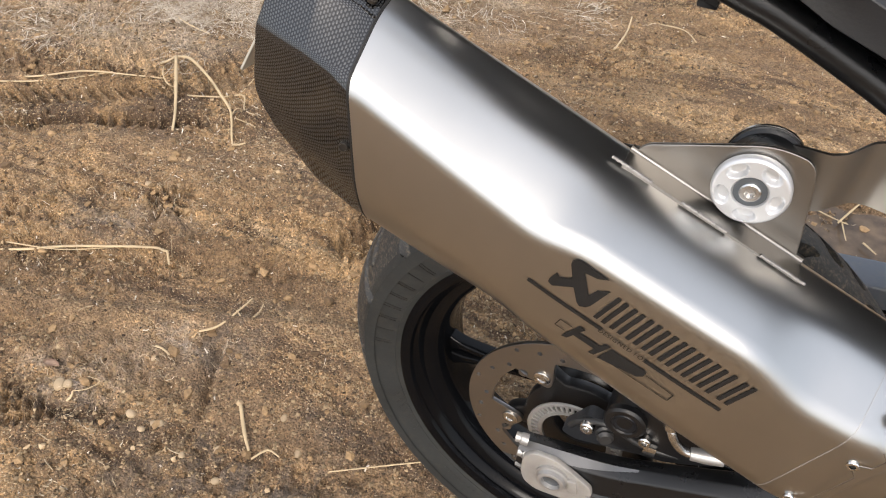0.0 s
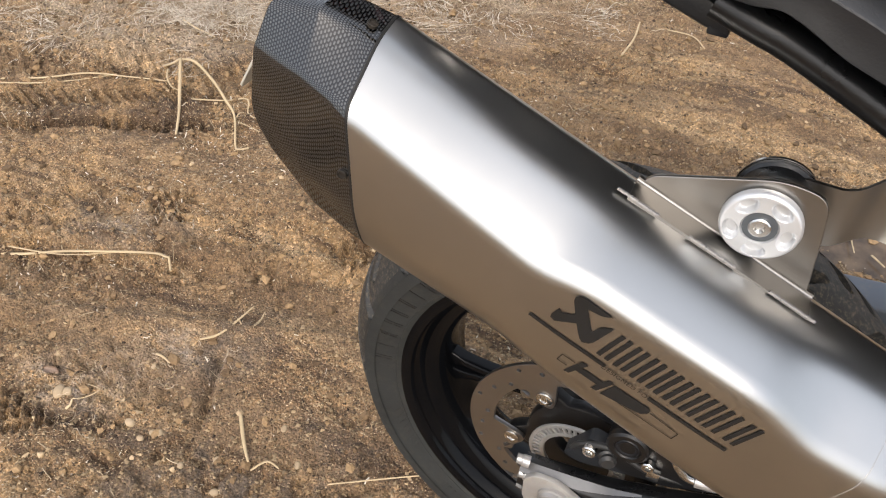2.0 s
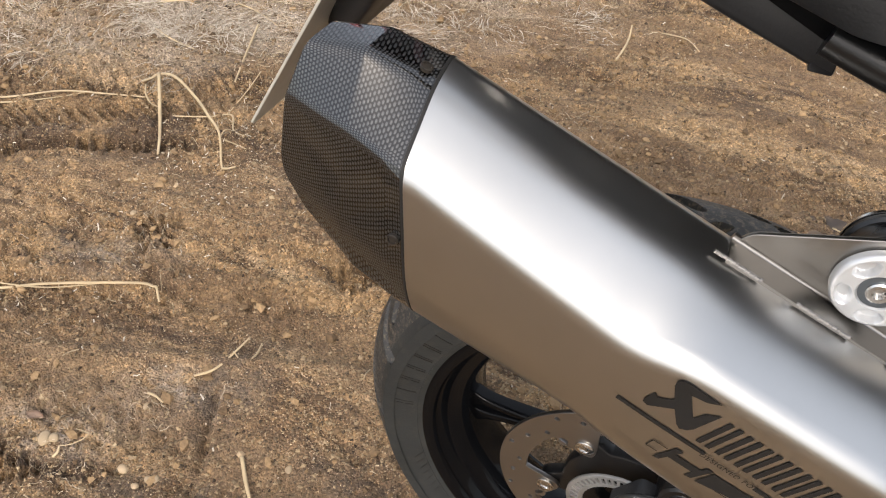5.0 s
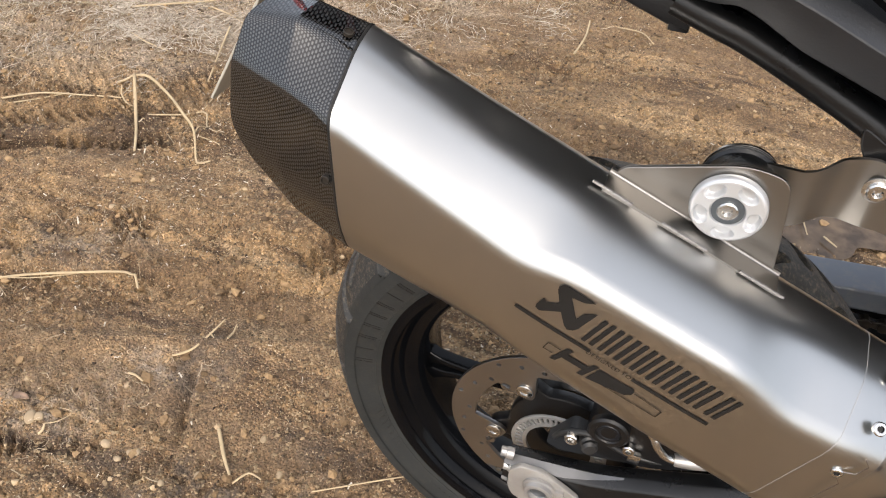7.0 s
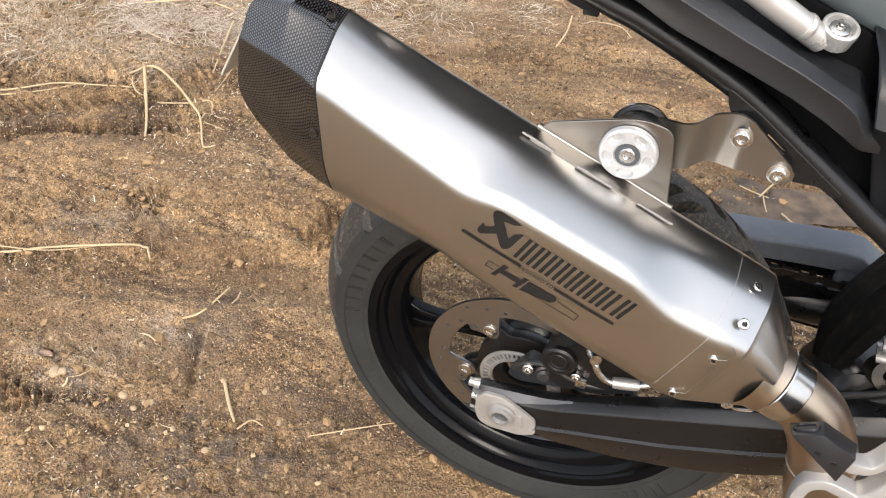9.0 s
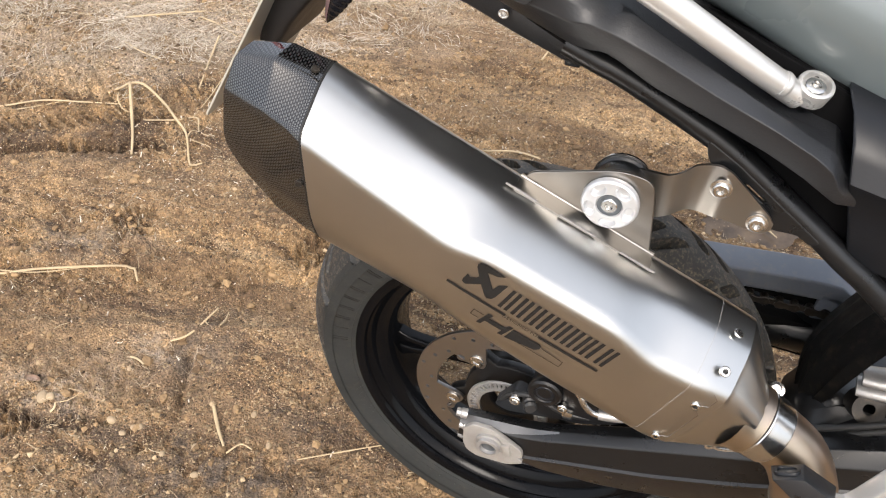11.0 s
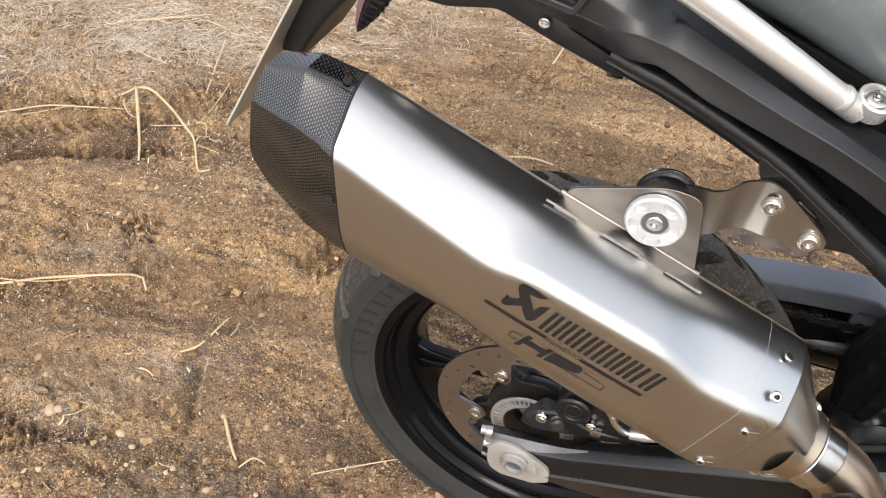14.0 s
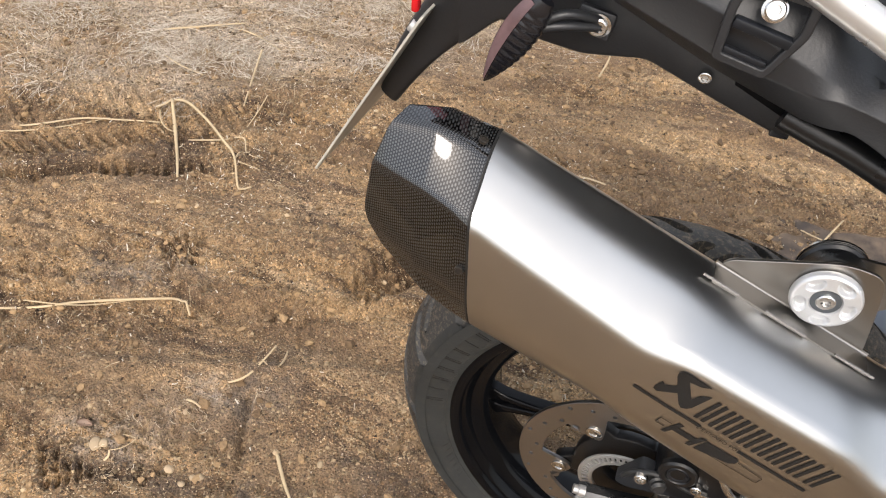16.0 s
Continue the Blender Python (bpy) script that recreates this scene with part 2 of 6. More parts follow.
    # pale ashy remains, a dark damp mark, and a crack's shade put in as dark colour
    pale = mix(t, 1.0, patch(t, -0.75, -0.05, 0.13, 0.6, 20), patch(t, -0.64, 0.04, 0.14, 0.5, 25), "ADD")
    pale = mix(t, 0.5, pale, patch(t, -0.90, 0.24, 0.20, 0.4, 22), "ADD")
    pale = mix(t, 1.0, pale, ramp(t, noise_tex(t, vw, 26, 6, 0.7), (0.42, (0, 0, 0)), (0.60, (1.6, 1.6, 1.6))), "MULTIPLY")
    clay = mix(t, mix(t, 0.75, (0, 0, 0), pale), clay, mix(t, fine, (0.18, 0.15, 0.12), (0.50, 0.43, 0.36)))
    damp = mix(t, 1.0, patch(t, -0.42, -0.10, 0.35, 0.5, 20), patch(t, -0.57, 0.08, 0.14, 0.6, 70), "ADD")
    damp = mix(t, 1.0, damp, ramp(t, noise_tex(t, vw, 14, 6, 0.7), (0.42, (0, 0, 0)), (0.58, (1.3, 1.3, 1.3))), "MULTIPLY")
    clay = mix(t, damp, clay, (0.115, 0.088, 0.066))
    # smooth trodden mud between the rough places
    flats = ramp(t, noise_tex(t, streak, 3.4, 4, 0.5), (0.47, (0, 0, 0)), (0.57, (0.72, 0.72, 0.72)))
    clay = mix(t, flats, clay, mix(t, mid, (0.10, 0.062, 0.036), (0.24, 0.160, 0.090)))
    clay = mix(t, 1.0, clay, (1.02, 1.005, 0.99), "MULTIPLY")
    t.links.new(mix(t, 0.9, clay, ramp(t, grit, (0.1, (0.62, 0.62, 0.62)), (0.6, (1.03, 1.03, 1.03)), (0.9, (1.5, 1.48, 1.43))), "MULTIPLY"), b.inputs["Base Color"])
    t.links.new(mix(t, wet, (0.9, 0.9, 0.9), (0.72, 0.72, 0.72)), b.inputs["Roughness"])
    lumps = mix(t, 0.5, ramp(t, d1, (0.0, (1, 1, 1)), (0.9, (0, 0, 0))), ramp(t, d2, (0.0, (1, 1, 1)), (0.9, (0, 0, 0))))
    bump(t, b, mix(t, 0.4, mix(t, 0.55, mid, fine), lumps), 1.0, 0.020)
    return m


GROUND = ground_material()


def varied(name, a, bcol, rough=0.75):
    """Loose pieces whose colour differs from piece to piece."""
    m, t, b = material(name, a, rough)
    g = t.nodes.new("ShaderNodeNewGeometry")
    v = coords(t)
    col = ramp(t, g.outputs["Random Per Island"], (0.0, a), (1.0, bcol))
    t.links.new(mix(t, 0.6, col, ramp(t, noise_tex(t, v, 160, 4), (0.3, (0.6, 0.6, 0.6)), (0.7, (1.2, 1.2, 1.2))), "MULTIPLY"), b.inputs["Base Color"])
    return m


TUFT = varied("bleached grass blades", (0.20, 0.15, 0.10), (0.56, 0.49, 0.40))
STRAW = varied("dry straw", (0.144, 0.1008, 0.054), (0.432, 0.3456, 0.2304))
STRAW_PALE = worn("bleached straw stalk", (0.396, 0.3024, 0.18), 0.6, 0, 0, 0.2, 80, 0.3)
HAY = varied("trodden dry grass", (0.165, 0.118, 0.070), (0.52, 0.43, 0.31))
PEBBLE = varied("small stones", (0.1268, 0.08288, 0.04387), (0.4875, 0.3608, 0.2145))
BIG_PEBBLE = worn("tan stone", (0.30, 0.225, 0.14), 0.7, 0, 0, 0.25, 90, 0.3, 0.15)
DEAD_LEAF = worn("dry pinkish leaf", (0.44, 0.32, 0.24), 0.7, 0, 0, 0.3, 120, 0.2)
GRIT = varied("coarse grit", (0.03364, 0.02018, 0.01121), (0.3438, 0.2505, 0.1458), 0.85)
CRUMB = varied("soil crumbs", (0.08073, 0.05023, 0.02691), (0.3229, 0.2108, 0.1076), 0.9)
CHIP = varied("pale chips", (0.2815, 0.2153, 0.1408), (0.6458, 0.5796, 0.4802))


def water_material():
    m, t, b = material("muddy water film", (0.10, 0.085, 0.075), 0.14)
    v = coords(t)
    t.links.new(ramp(t, noise_tex(t, v, 22, 5), (0.35, (0.040, 0.027, 0.017)), (0.65, (0.12, 0.082, 0.050))), b.inputs["Base Color"])
    bump(t, b, noise_tex(t, v, 60, 3), 0.12, 0.002)
    return m


WATER = water_material()


# ---- building helpers ----
def part(name, bm, mat, parent, label="", smooth=True, kind=""):
    me = bpy.data.meshes.new(name)
    if isinstance(bm, bmesh.types.BMesh):
        bmesh.ops.recalc_face_normals(bm, faces=bm.faces)
        bm.to_mesh(me)
        bm.free()
    else:
        me = bm
    me.materials.clear()
    me.materials.append(mat)
    for p in me.polygons:
        p.use_smooth = smooth
    ob = new(name, me)
    ob.parent = parent
    if smooth:
        me.set_sharp_from_angle(angle=radians(38))
    if label or kind:
        tagged(ob, label, kind=kind)
    return ob


def grid_faces(bm, rings, closed=True, caps=True):
    """Joins rings of points (all of one length) into a skin."""
    vs = [[bm.verts.new(p) for p in ring] for ring in rings]
    n = len(vs[0])
    for a, b in zip(vs, vs[1:]):
        for i in range(n if closed else n - 1):
            j = (i + 1) % n
            bm.faces.new((a[i], a[j], b[j], b[i]))
    if caps and closed:
        bm.faces.new(list(reversed(vs[0])))
        bm.faces.new(vs[-1])
    return bm


def loft(rings, closed=True, caps=True):
    return grid_faces(bmesh.new(), rings, closed, caps)


def rounded(corners, r, steps=3):
    """A closed polygon with its corners rounded off."""
    out, n = [], len(corners)
    for i in range(n):
        p, a, b = Vector(corners[i]), Vector(corners[i - 1]), Vector(corners[(i + 1) % n])
        da, db = a - p, b - p
        rr = min(r[i] if isinstance(r, (list, tuple)) else r, da.length * 0.45, db.length * 0.45)
        s, e = p + da.normalized() * rr, p + db.normalized() * rr
        for k in range(steps + 1):
            f = k / steps
            out.append(s * (1 - f) ** 2 + p * 2 * f * (1 - f) + e * f * f)
    return out


def spline(points, n):
    """n points on a smooth curve through the given ones."""
    p = [Vector(q) for q in points]
    out, segs = [], len(p) - 1
    for k in range(n):
        f = k / (n - 1) * segs
        i = min(int(f), segs - 1)
        f -= i
        a, b, c, d = p[max(i - 1, 0)], p[i], p[i + 1], p[min(i + 2, segs)]
        out.append(0.5 * (2 * b + (c - a) * f + (2 * a - 5 * b + 4 * c - d) * f * f + (3 * b - a - 3 * c + d) * f ** 3))
    return out


def tube(points, radius, n=24, sides=16, flat=1.0, smooth=True, square=0.0):
    """A tube along a curve; radius may be a list spread along it."""
    line = spline(points, n) if smooth else [Vector(p) for p in points]
    n = len(line)
    rad = np.interp(np.linspace(0, 1, n), np.linspace(0, 1, len(radius)), radius) if isinstance(radius, (list, tuple)) else [radius] * n
    rings, side = [], None
    for i, p in enumerate(line):
        d = (line[min(i + 1, n - 1)] - line[max(i - 1, 0)]).normalized()
        if side is None:
            side = d.cross(Vector((0, 0, 1)) if abs(d.z) < 0.9 else Vector((1, 0, 0))).normalized()
        side = (side - d * side.dot(d)).normalized()
        up = d.cross(side)
        if square:
            ring = rounded([Vector((a, b, 0)) for a, b in ((-1, -1), (1, -1), (1, 1), (-1, 1))], square, 3)
            rings.append([p + (side * q.x + up * q.y * flat) * rad[i] for q in ring])
        else:
            rings.append([p + (side * math.cos(a) + up * math.sin(a) * flat) * rad[i] for a in np.linspace(0, 2 * math.pi, sides, endpoint=False)])
    return loft(rings)


def lathe(profile, centre, axis=(0, 1, 0), n=64, closed=False):
    """Turns a profile of (along, radius) round an axis."""
    ax = Vector(axis).normalized()
    s = ax.cross(Vector((0, 0, 1)) if abs(ax.z) < 0.9 else Vector((1, 0, 0))).normalized()
    w = ax.cross(s)
    bm = bmesh.new()
    c = Vector(centre)
    vs = [[bm.verts.new(c + ax * a + (s * math.cos(t) + w * math.sin(t)) * max(r, 1e-5)) for a, r in profile] for t in np.linspace(0, 2 * math.pi, n, endpoint=False)]
    m = len(profile)
    for i in range(n):
        a, b = vs[i], vs[(i + 1) % n]
        for k in range(m if closed else m - 1):
            bm.faces.new((a[k], a[(k + 1) % m], b[(k + 1) % m], b[k]))
    bmesh.ops.remove_doubles(bm, verts=bm.verts, dist=2e-5)
    return bm


def plate(outline, holes, thick, place, bevel=0.0):
    """A flat plate cut to an outline with holes, as a mesh; place takes its own x, y, z into the bike's frame."""
    cu = bpy.data.curves.new("outline", "CURVE")
    cu.dimensions, cu.fill_mode = "2D", "BOTH"
    cu.extrude, cu.bevel_depth, cu.bevel_resolution = max(thick / 2 - bevel, 1e-5), bevel, 1
    for ring in (outline, *holes):
        sp = cu.splines.new("POLY")
        sp.points.add(len(ring) - 1)
        for q, p in zip(sp.points, ring):
            q.co = (p[0], p[1], 0, 1)
        sp.use_cyclic_u = True
    ob = bpy.data.objects.new("outline", cu)
    me = bpy.data.meshes.new_from_object(ob)
    bpy.data.objects.remove(ob)
    bpy.data.curves.remove(cu)
    me.transform(place)
    return me


def circle(x, y, r, n=20):
    return [(x + r * math.cos(a), y + r * math.sin(a)) for a in np.linspace(0, 2 * math.pi, n, endpoint=False)]


def frame_of(origin, xdir, ydir):
    """A matrix whose x and y lie along two directions."""
    x = Vector(xdir).normalized()
    y = Vector(ydir)
    y = (y - x * y.dot(x)).normalized()
    z = x.cross(y)
    m = Matrix((x, y, z)).transposed().to_4x4()
    m.translation = origin
    return m


SIDE = frame_of((0, 0, 0), (1, 0, 0), (0, 0, 1))  # drawing plane of the bike's right side; its z points to the rider's right


def side(y):
    m = SIDE.copy()
    m.translation = (0, y, 0)
    return m


def bolt_head(place, axis, r, h, flange=0.0, n=28):
    """A round head with a star socket cut into it."""
    prof = [(0, 0)]
    if flange:
        prof = [(0, 0), (0, flange), (h * 0.25, flange), (h * 0.35, r)]
    else:
        prof = [(0, 0), (0, r)]
    prof += [(h * 0.85, r), (h, r * 0.86), (h, r * 0.52), (h * 0.45, r * 0.46), (h * 0.45, 0)]
    return lathe(prof, place, axis, n)


def socket_star(place, axis, r, h):
    """Six small lobes standing in a star socket."""
    bm = bmesh.new()
    m = Vector(axis).to_track_quat("Z", "Y").to_matrix().to_4x4()
    m.translation = place
    for k in range(6):
        a = k * math.pi / 3
        bmesh.ops.create_cone(bm, cap_ends=True, segments=6, radius1=r * 0.16, radius2=r * 0.12, depth=h, matrix=m @ Matrix.Translation((r * 0.44 * math.cos(a), r * 0.44 * math.sin(a), h * 0.5)))
    return bm


def box(x0, x1, y0, y1, z0, z1, bev=0.002):
    bm = bmesh.new()
    bmesh.ops.create_cube(bm, size=1, matrix=Matrix.Translation(((x0 + x1) / 2, (y0 + y1) / 2, (z0 + z1) / 2)) @ Matrix.Diagonal((x1 - x0, y1 - y0, z1 - z0, 1)))
    if bev:
        bmesh.ops.bevel(bm, geom=bm.edges[:], offset=bev, segments=2, affect="EDGES", profile=0.5)
    return bm


def moved(bm, m):
    bmesh.ops.transform(bm, matrix=m, verts=bm.verts)
    return bm


def joined(*bms):
    out = bmesh.new()
    for b in bms:
        me = bpy.data.meshes.new("t")
        b.to_mesh(me)
        b.free()
        out.from_mesh(me)
        bpy.data.meshes.remove(me)
    return out


# ---- the motorcycle ----
LEANS = -6.15
bike = new("motorcycle")
bike.matrix_world = pose(0, -0.0348, 0.003, LEANS, 0, 0)
bike.empty_display_size = 0.2
tagged(bike, "black and pale grey motorcycle with a titanium muffler, parked on soil", "motorcycle")
MID = 0.075  # middle of the bike, seen from the plane of the rim's right edge
HUB = 0.325


# -- rear wheel --
def eased(u, us, vs, soft=0.010):
    return float(np.mean([np.interp(u + d, us, vs) for d in np.linspace(-soft, soft, 9)]))


def tyre_mesh(na=1500, R=0.315, half=0.091):
    """A road tyre with broad curved grooves cut into its crown."""
    prof = [(-0.066, 0.222), (-0.074, 0.224), (-0.079, 0.232), (-0.0835, 0.243), (-0.0870, 0.254), (-0.0893, 0.264), (-0.0902, 0.272)]
    for k in range(0, 141):
        a = radians(-65 + 130 * k / 140)
        prof.append((0.0995 * math.sin(a), R - 0.0995 + 0.0995 * math.cos(a) + 0.0015 * math.sin(a) ** 2))
    prof += [(-y, r) for y, r in reversed(prof[:7])]
    prof = np.array(prof)
    m = len(prof)
    th = np.linspace(0, 2 * math.pi, na, endpoint=False)
    Y = np.tile(prof[:, 0], (na, 1))
    Rr = np.tile(prof[:, 1], (na, 1))
    T = np.tile(th[:, None], (1, m))
    depth = np.zeros_like(Rr)
    pitch = 2 * math.pi * R / 17
    for sgn in (-1, 1):
        s = Y * sgn / 0.0902
        for off, lo, hi, run, power, wide in ((0.0, 0.08, 0.70, 0.105, 1.2, 0.0088), (0.052, 0.30, 0.90, 0.075, 1.2, 0.0085), (0.026, 0.66, 0.97, 0.028, 1.0, 0.0058), (0.084, 0.02, 0.34, 0.055, 1.0, 0.0085)):
            c = (T * R + off + (0.06 if sgn > 0 else 0) - run * np.clip(s - lo, 0, 1) ** power) % pitch
            d = np.minimum(c, pitch - c)
            w = wide * np.clip(np.minimum(s - lo, hi - s) / 0.05, 0, 1) ** 0.5
            depth = np.maximum(depth, 0.0150 * np.clip((w - d) / 0.0013, 0, 1))
    crown = (prof[:, 1] > 0.268)[None, :]
    Rr = Rr - depth * crown
    co = np.stack([Rr * np.cos(T), Y + MID, Rr * np.sin(T) + HUB], -1).reshape(-1, 3)
    i = np.arange(na)[:, None]
    k = np.arange(m - 1)[None, :]
    j = (i + 1) % na
    faces = np.stack([i * m + k, i * m + k + 1, j * m + k + 1, j * m + k], -1).reshape(-1, 4)
    me = bpy.data.meshes.new("tyre")
    me.from_pydata(co.tolist(), [], faces.tolist())
    return me


TYRE_AT = Matrix.Translation((0.0208, 0.0797, 0.3110)) @ Matrix.Rotation(radians(-1.2), 4, "Z") @ Matrix.Rotation(radians(-0.4), 4, "X") @ Matrix.Diagonal((0.962, 0.80, 0.962, 1)) @ Matrix.Translation((0, -0.075, -0.325))
WHEEL_AT = Matrix.Translation((0.0206, 0.0928, 0.3194)) @ Matrix.Rotation(radians(-1.4), 4, "Z") @ Matrix.Rotation(radians(2.3), 4, "X") @ Matrix.Scale(0.988, 4) @ Matrix.Translation((0, -0.075, -0.325))


def rear_wheel():
    barrel = [(-0.070, 0.2145), (-0.075, 0.2165), (-0.078, 0.222), (-0.078, 0.228), (-0.0745, 0.2295), (-0.071, 0.226), (-0.069, 0.217), (-0.063, 0.211), (-0.052, 0.207), (-0.047, 0.196), (-0.040, 0.190), (-0.012, 0.187), (0.012, 0.187),
              (0.040, 0.190), (0.047, 0.196), (0.052, 0.207), (0.063, 0.211), (0.069, 0.217), (0.071, 0.226), (0.0745, 0.2295), (0.078, 0.228), (0.078, 0.222), (0.06, 0.219), (0.03, 0.2), (-0.03, 0.2), (-0.06, 0.219)]
    wheel = part("rear_wheel", lathe(barrel, (0, MID, HUB), n=160, closed=True), RIM_BLACK, bike, "satin black cast rear wheel")
    tyre = part("tyre", tyre_mesh(), RUBBER, wheel, "dusty black road tyre with curved grooves")
    tyre.data.materials.append(TREAD)
    for p in tyre.data.polygons:
        p.material_index = 1 if abs(p.center.y - MID) < 0.076 and math.hypot(p.center.x, p.center.z - HUB) > 0.27 else 0
    hub = lathe([(-0.050, 0.0), (-0.050, 0.040), (-0.042, 0.048), (-0.030, 0.052), (0.04, 0.055), (0.055, 0.05), (0.055, 0)], (0, MID, HUB), n=64)
    part("hub", hub, HUB_BLACK, wheel)
    for k in range(5):
        a0 = radians(191 + 72 * k)
        for split in (-1, 1):
            rings = []
            for f in np.linspace(0, 1, 22):
                r = 0.044 + (0.197 - 0.044) * f
                a = a0 + split * radians(eased(r, [0.03, 0.105, 0.15, 0.21], [2.0, 2.4, 2.8, 5.0], 0.012))
                c = Vector((r * math.cos(a), MID - 0.008 + 0.008 * f, HUB + r * math.sin(a)))
                tang = Vector((-math.sin(a), 0, math.cos(a)))
                w, dpt = 0.0080 - 0.0020 * math.sin(math.pi * f) + 0.010 * max(0.0, f - 0.8) ** 2 * 25, 0.013 - 0.002 * f
                ring = rounded([(-w, -dpt), (w * 0.72, -dpt), (w, dpt), (-w, dpt)], 0.004, 3)
                rings.append([c + tang * p.x + Vector((0, p.y, 0)) for p in [Vector((*q, 0)) if len(q) == 2 else q for q in ring]])
            part("spoke", loft(rings), RIM_BLACK, wheel)
    # brake disc with its five lugs and drilled ring
    DY = MID - 0.086
    outer = circle(0, HUB, 0.1268, 96)
    inner = []
    for k in range(200):
        a = 2 * math.pi * k / 200
        lug = math.cos(5 * (a - radians(128.0)))
        inner.append(((0.099 - 0.034 * max(0.0, (lug - 0.35) / 0.65) ** 0.8) * math.cos(a), HUB + (0.099 - 0.034 * max(0.0, (lug - 0.35) / 0.65) ** 0.8) * math.sin(a)))
    holes = []
    for k in range(30):
        a = 2 * math.pi * k / 30
        r = (0.106, 0.113, 0.1205)[k % 3]
        holes.append(circle(r * math.cos(a), HUB + r * math.sin(a), 0.0031, 12))
    for k in range(5):
        a = radians(128 + 72 * k + 12)
        holes.append(circle(0.0905 * math.cos(a), HUB + 0.0905 * math.sin(a), 0.0055, 14))
    part("brake_disc", plate(outer, [inner] + holes, 0.005, side(DY), 0.0004), DISC_STEEL, wheel, "drilled brake disc with a brownish steel sheen", smooth=True)
    for k in range(5):
        a = radians(128 + 72 * k)
        p = (0.079 * math.cos(a), DY - 0.003, HUB + 0.079 * math.sin(a))
        b = part("disc_bolt", lathe([(0, 0), (0, 0.0092), (0.0012, 0.0092), (0.0020, 0.0080), (0.0021, 0.0045), (0.0008, 0.0040), (0.0008, 0)], p, (0, -1, 0), 28), CHROME, wheel, "zinc disc bolt")
    carrier = []
    for k in range(180):
        a = 2 * math.pi * k / 180
        r = 0.060 + 0.026 * max(0.0, math.cos(5 * (a - radians(128.0)))) ** 3
        carrier.append((r * math.cos(a), HUB + r * math.sin(a)))
    part("disc_carrier", plate(carrier, [circle(0, HUB, 0.03, 40)], 0.014, side(DY + 0.011), 0.002), HUB_BLACK, wheel)
    # speed sensor ring: a thin slotted steel ring
    slots = []
    for k in range(48):
        a = 2 * math.pi * k / 48
        ca, sa = math.cos(a), math.sin(a)
        q = [(0.0400, -0.0017), (0.0485, -0.0019), (0.0485, 0.0019), (0.0400, 0.0017)]
        slots.append([(r * ca - w * sa, HUB + r * sa + w * ca) for r, w in q])
    part("sensor_ring", plate(circle(0, HUB, 0.052, 72), [circle(0, HUB, 0.036, 60)] + slots, 0.003, side(DY - 0.012), 0.0003), CAST, wheel, "slotted steel speed sensor ring")
    # sidewall relief: rings and bars in place of the maker's letters
    for r, y0 in ((0.2345, -0.0800), (0.2625, -0.0890), (0.2655, -0.0894)):
        part("sidewall_ring", lathe([(y0 + 0.002, r - 0.0010), (y0 - 0.0005, r - 0.0005), (y0 - 0.0005, r + 0.0005), (y0 + 0.002, r + 0.0010)], (0, MID, HUB), n=200), RUBBER, wheel)

    def sidewall_bar(a, wide, r0, r1, lean=0.0):
        rings = []
        for f in np.linspace(0, 1, 4):
            r = r0 + (r1 - r0) * f
            y = np.interp(r, [0.232, 0.243, 0.254, 0.264, 0.272], [-0.079, -0.0835, -0.0870, -0.0893, -0.0902])
            aa = a + lean * f
            rings.append([(r * math.cos(aa + w / r), MID + y + dy, HUB + r * math.sin(aa + w / r)) for w, dy in ((-wide, 0.001), (-wide * 0.9, -0.0007), (wide * 0.9, -0.0007), (wide, 0.001))])
        return loft(rings)

    bars = []
    for k, w in enumerate((0.0036, 0.0014, 0.0032, 0.0032, 0.0028, 0.0028, 0.0014, 0.0032)):
        for off in ((-0.6, 0.6) if w > 0.002 else (0,)):
            bars.append(sidewall_bar(radians(178 - 5.0 * k) + off * w / 0.25, 0.00115, 0.2385, 0.2590))
        if w > 0.003:
            bars.append(sidewall_bar(radians(178 - 5.0 * k), w * 0.5, 0.2475, 0.2500))
    for k in range(7):
        bars.append(sidewall_bar(radians(199 + 2.4 * k), 0.0012, 0.2330, 0.2450, 0.03))
    for k, w in enumerate((0.0034, 0.003, 0.003, 0.001, 0.001, 0.001)):
        bars.append(sidewall_bar(radians(312 + 3.4 * k), w, 0.2400, 0.2600))
    for k in range(18):
        bars.append(sidewall_bar(radians(232 + 2.0 * k), 0.0009, 0.2420, 0.2460))
    part("sidewall_mark", joined(*bars), RUBBER_MARK, wheel, "raised bars on the tyre sidewall", kind="stuff")
    for o in (wheel, *wheel.children):
        if o.data.users == 1:
            o.data.transform(TYRE_AT if o.name.split(".")[0] in ("rear_wheel", "tyre", "spoke", "sidewall_ring", "sidewall_mark") else WHEEL_AT)
    return wheel


# -- exhaust --
def ring_tube(a, b, radii, sides=48):
    d = (b - a).normalized()
    s1 = d.cross(Vector((0, 1, 0))).normalized()
    s2 = d.cross(s1)
    n = len(radii)
    return [[a.lerp(b, i / (n - 1)) + (s1 * math.cos(t) + s2 * math.sin(t)) * r for t in np.linspace(0, 2 * math.pi, sides, endpoint=False)] for i, r in enumerate(radii)]


PITCH = radians(20.2)
MU = Vector((-math.cos(PITCH), 0, math.sin(PITCH)))
MV = Vector((math.sin(PITCH), 0, math.cos(PITCH)))
MO = Vector((0.182, 0, 0.616))


def muf(u, v, y):
    """A point of the muffler: along it towards its outlet, square to that, and across the bike."""
    p = MO + MU * u + MV * v
    return Vector((p.x, y, p.z))


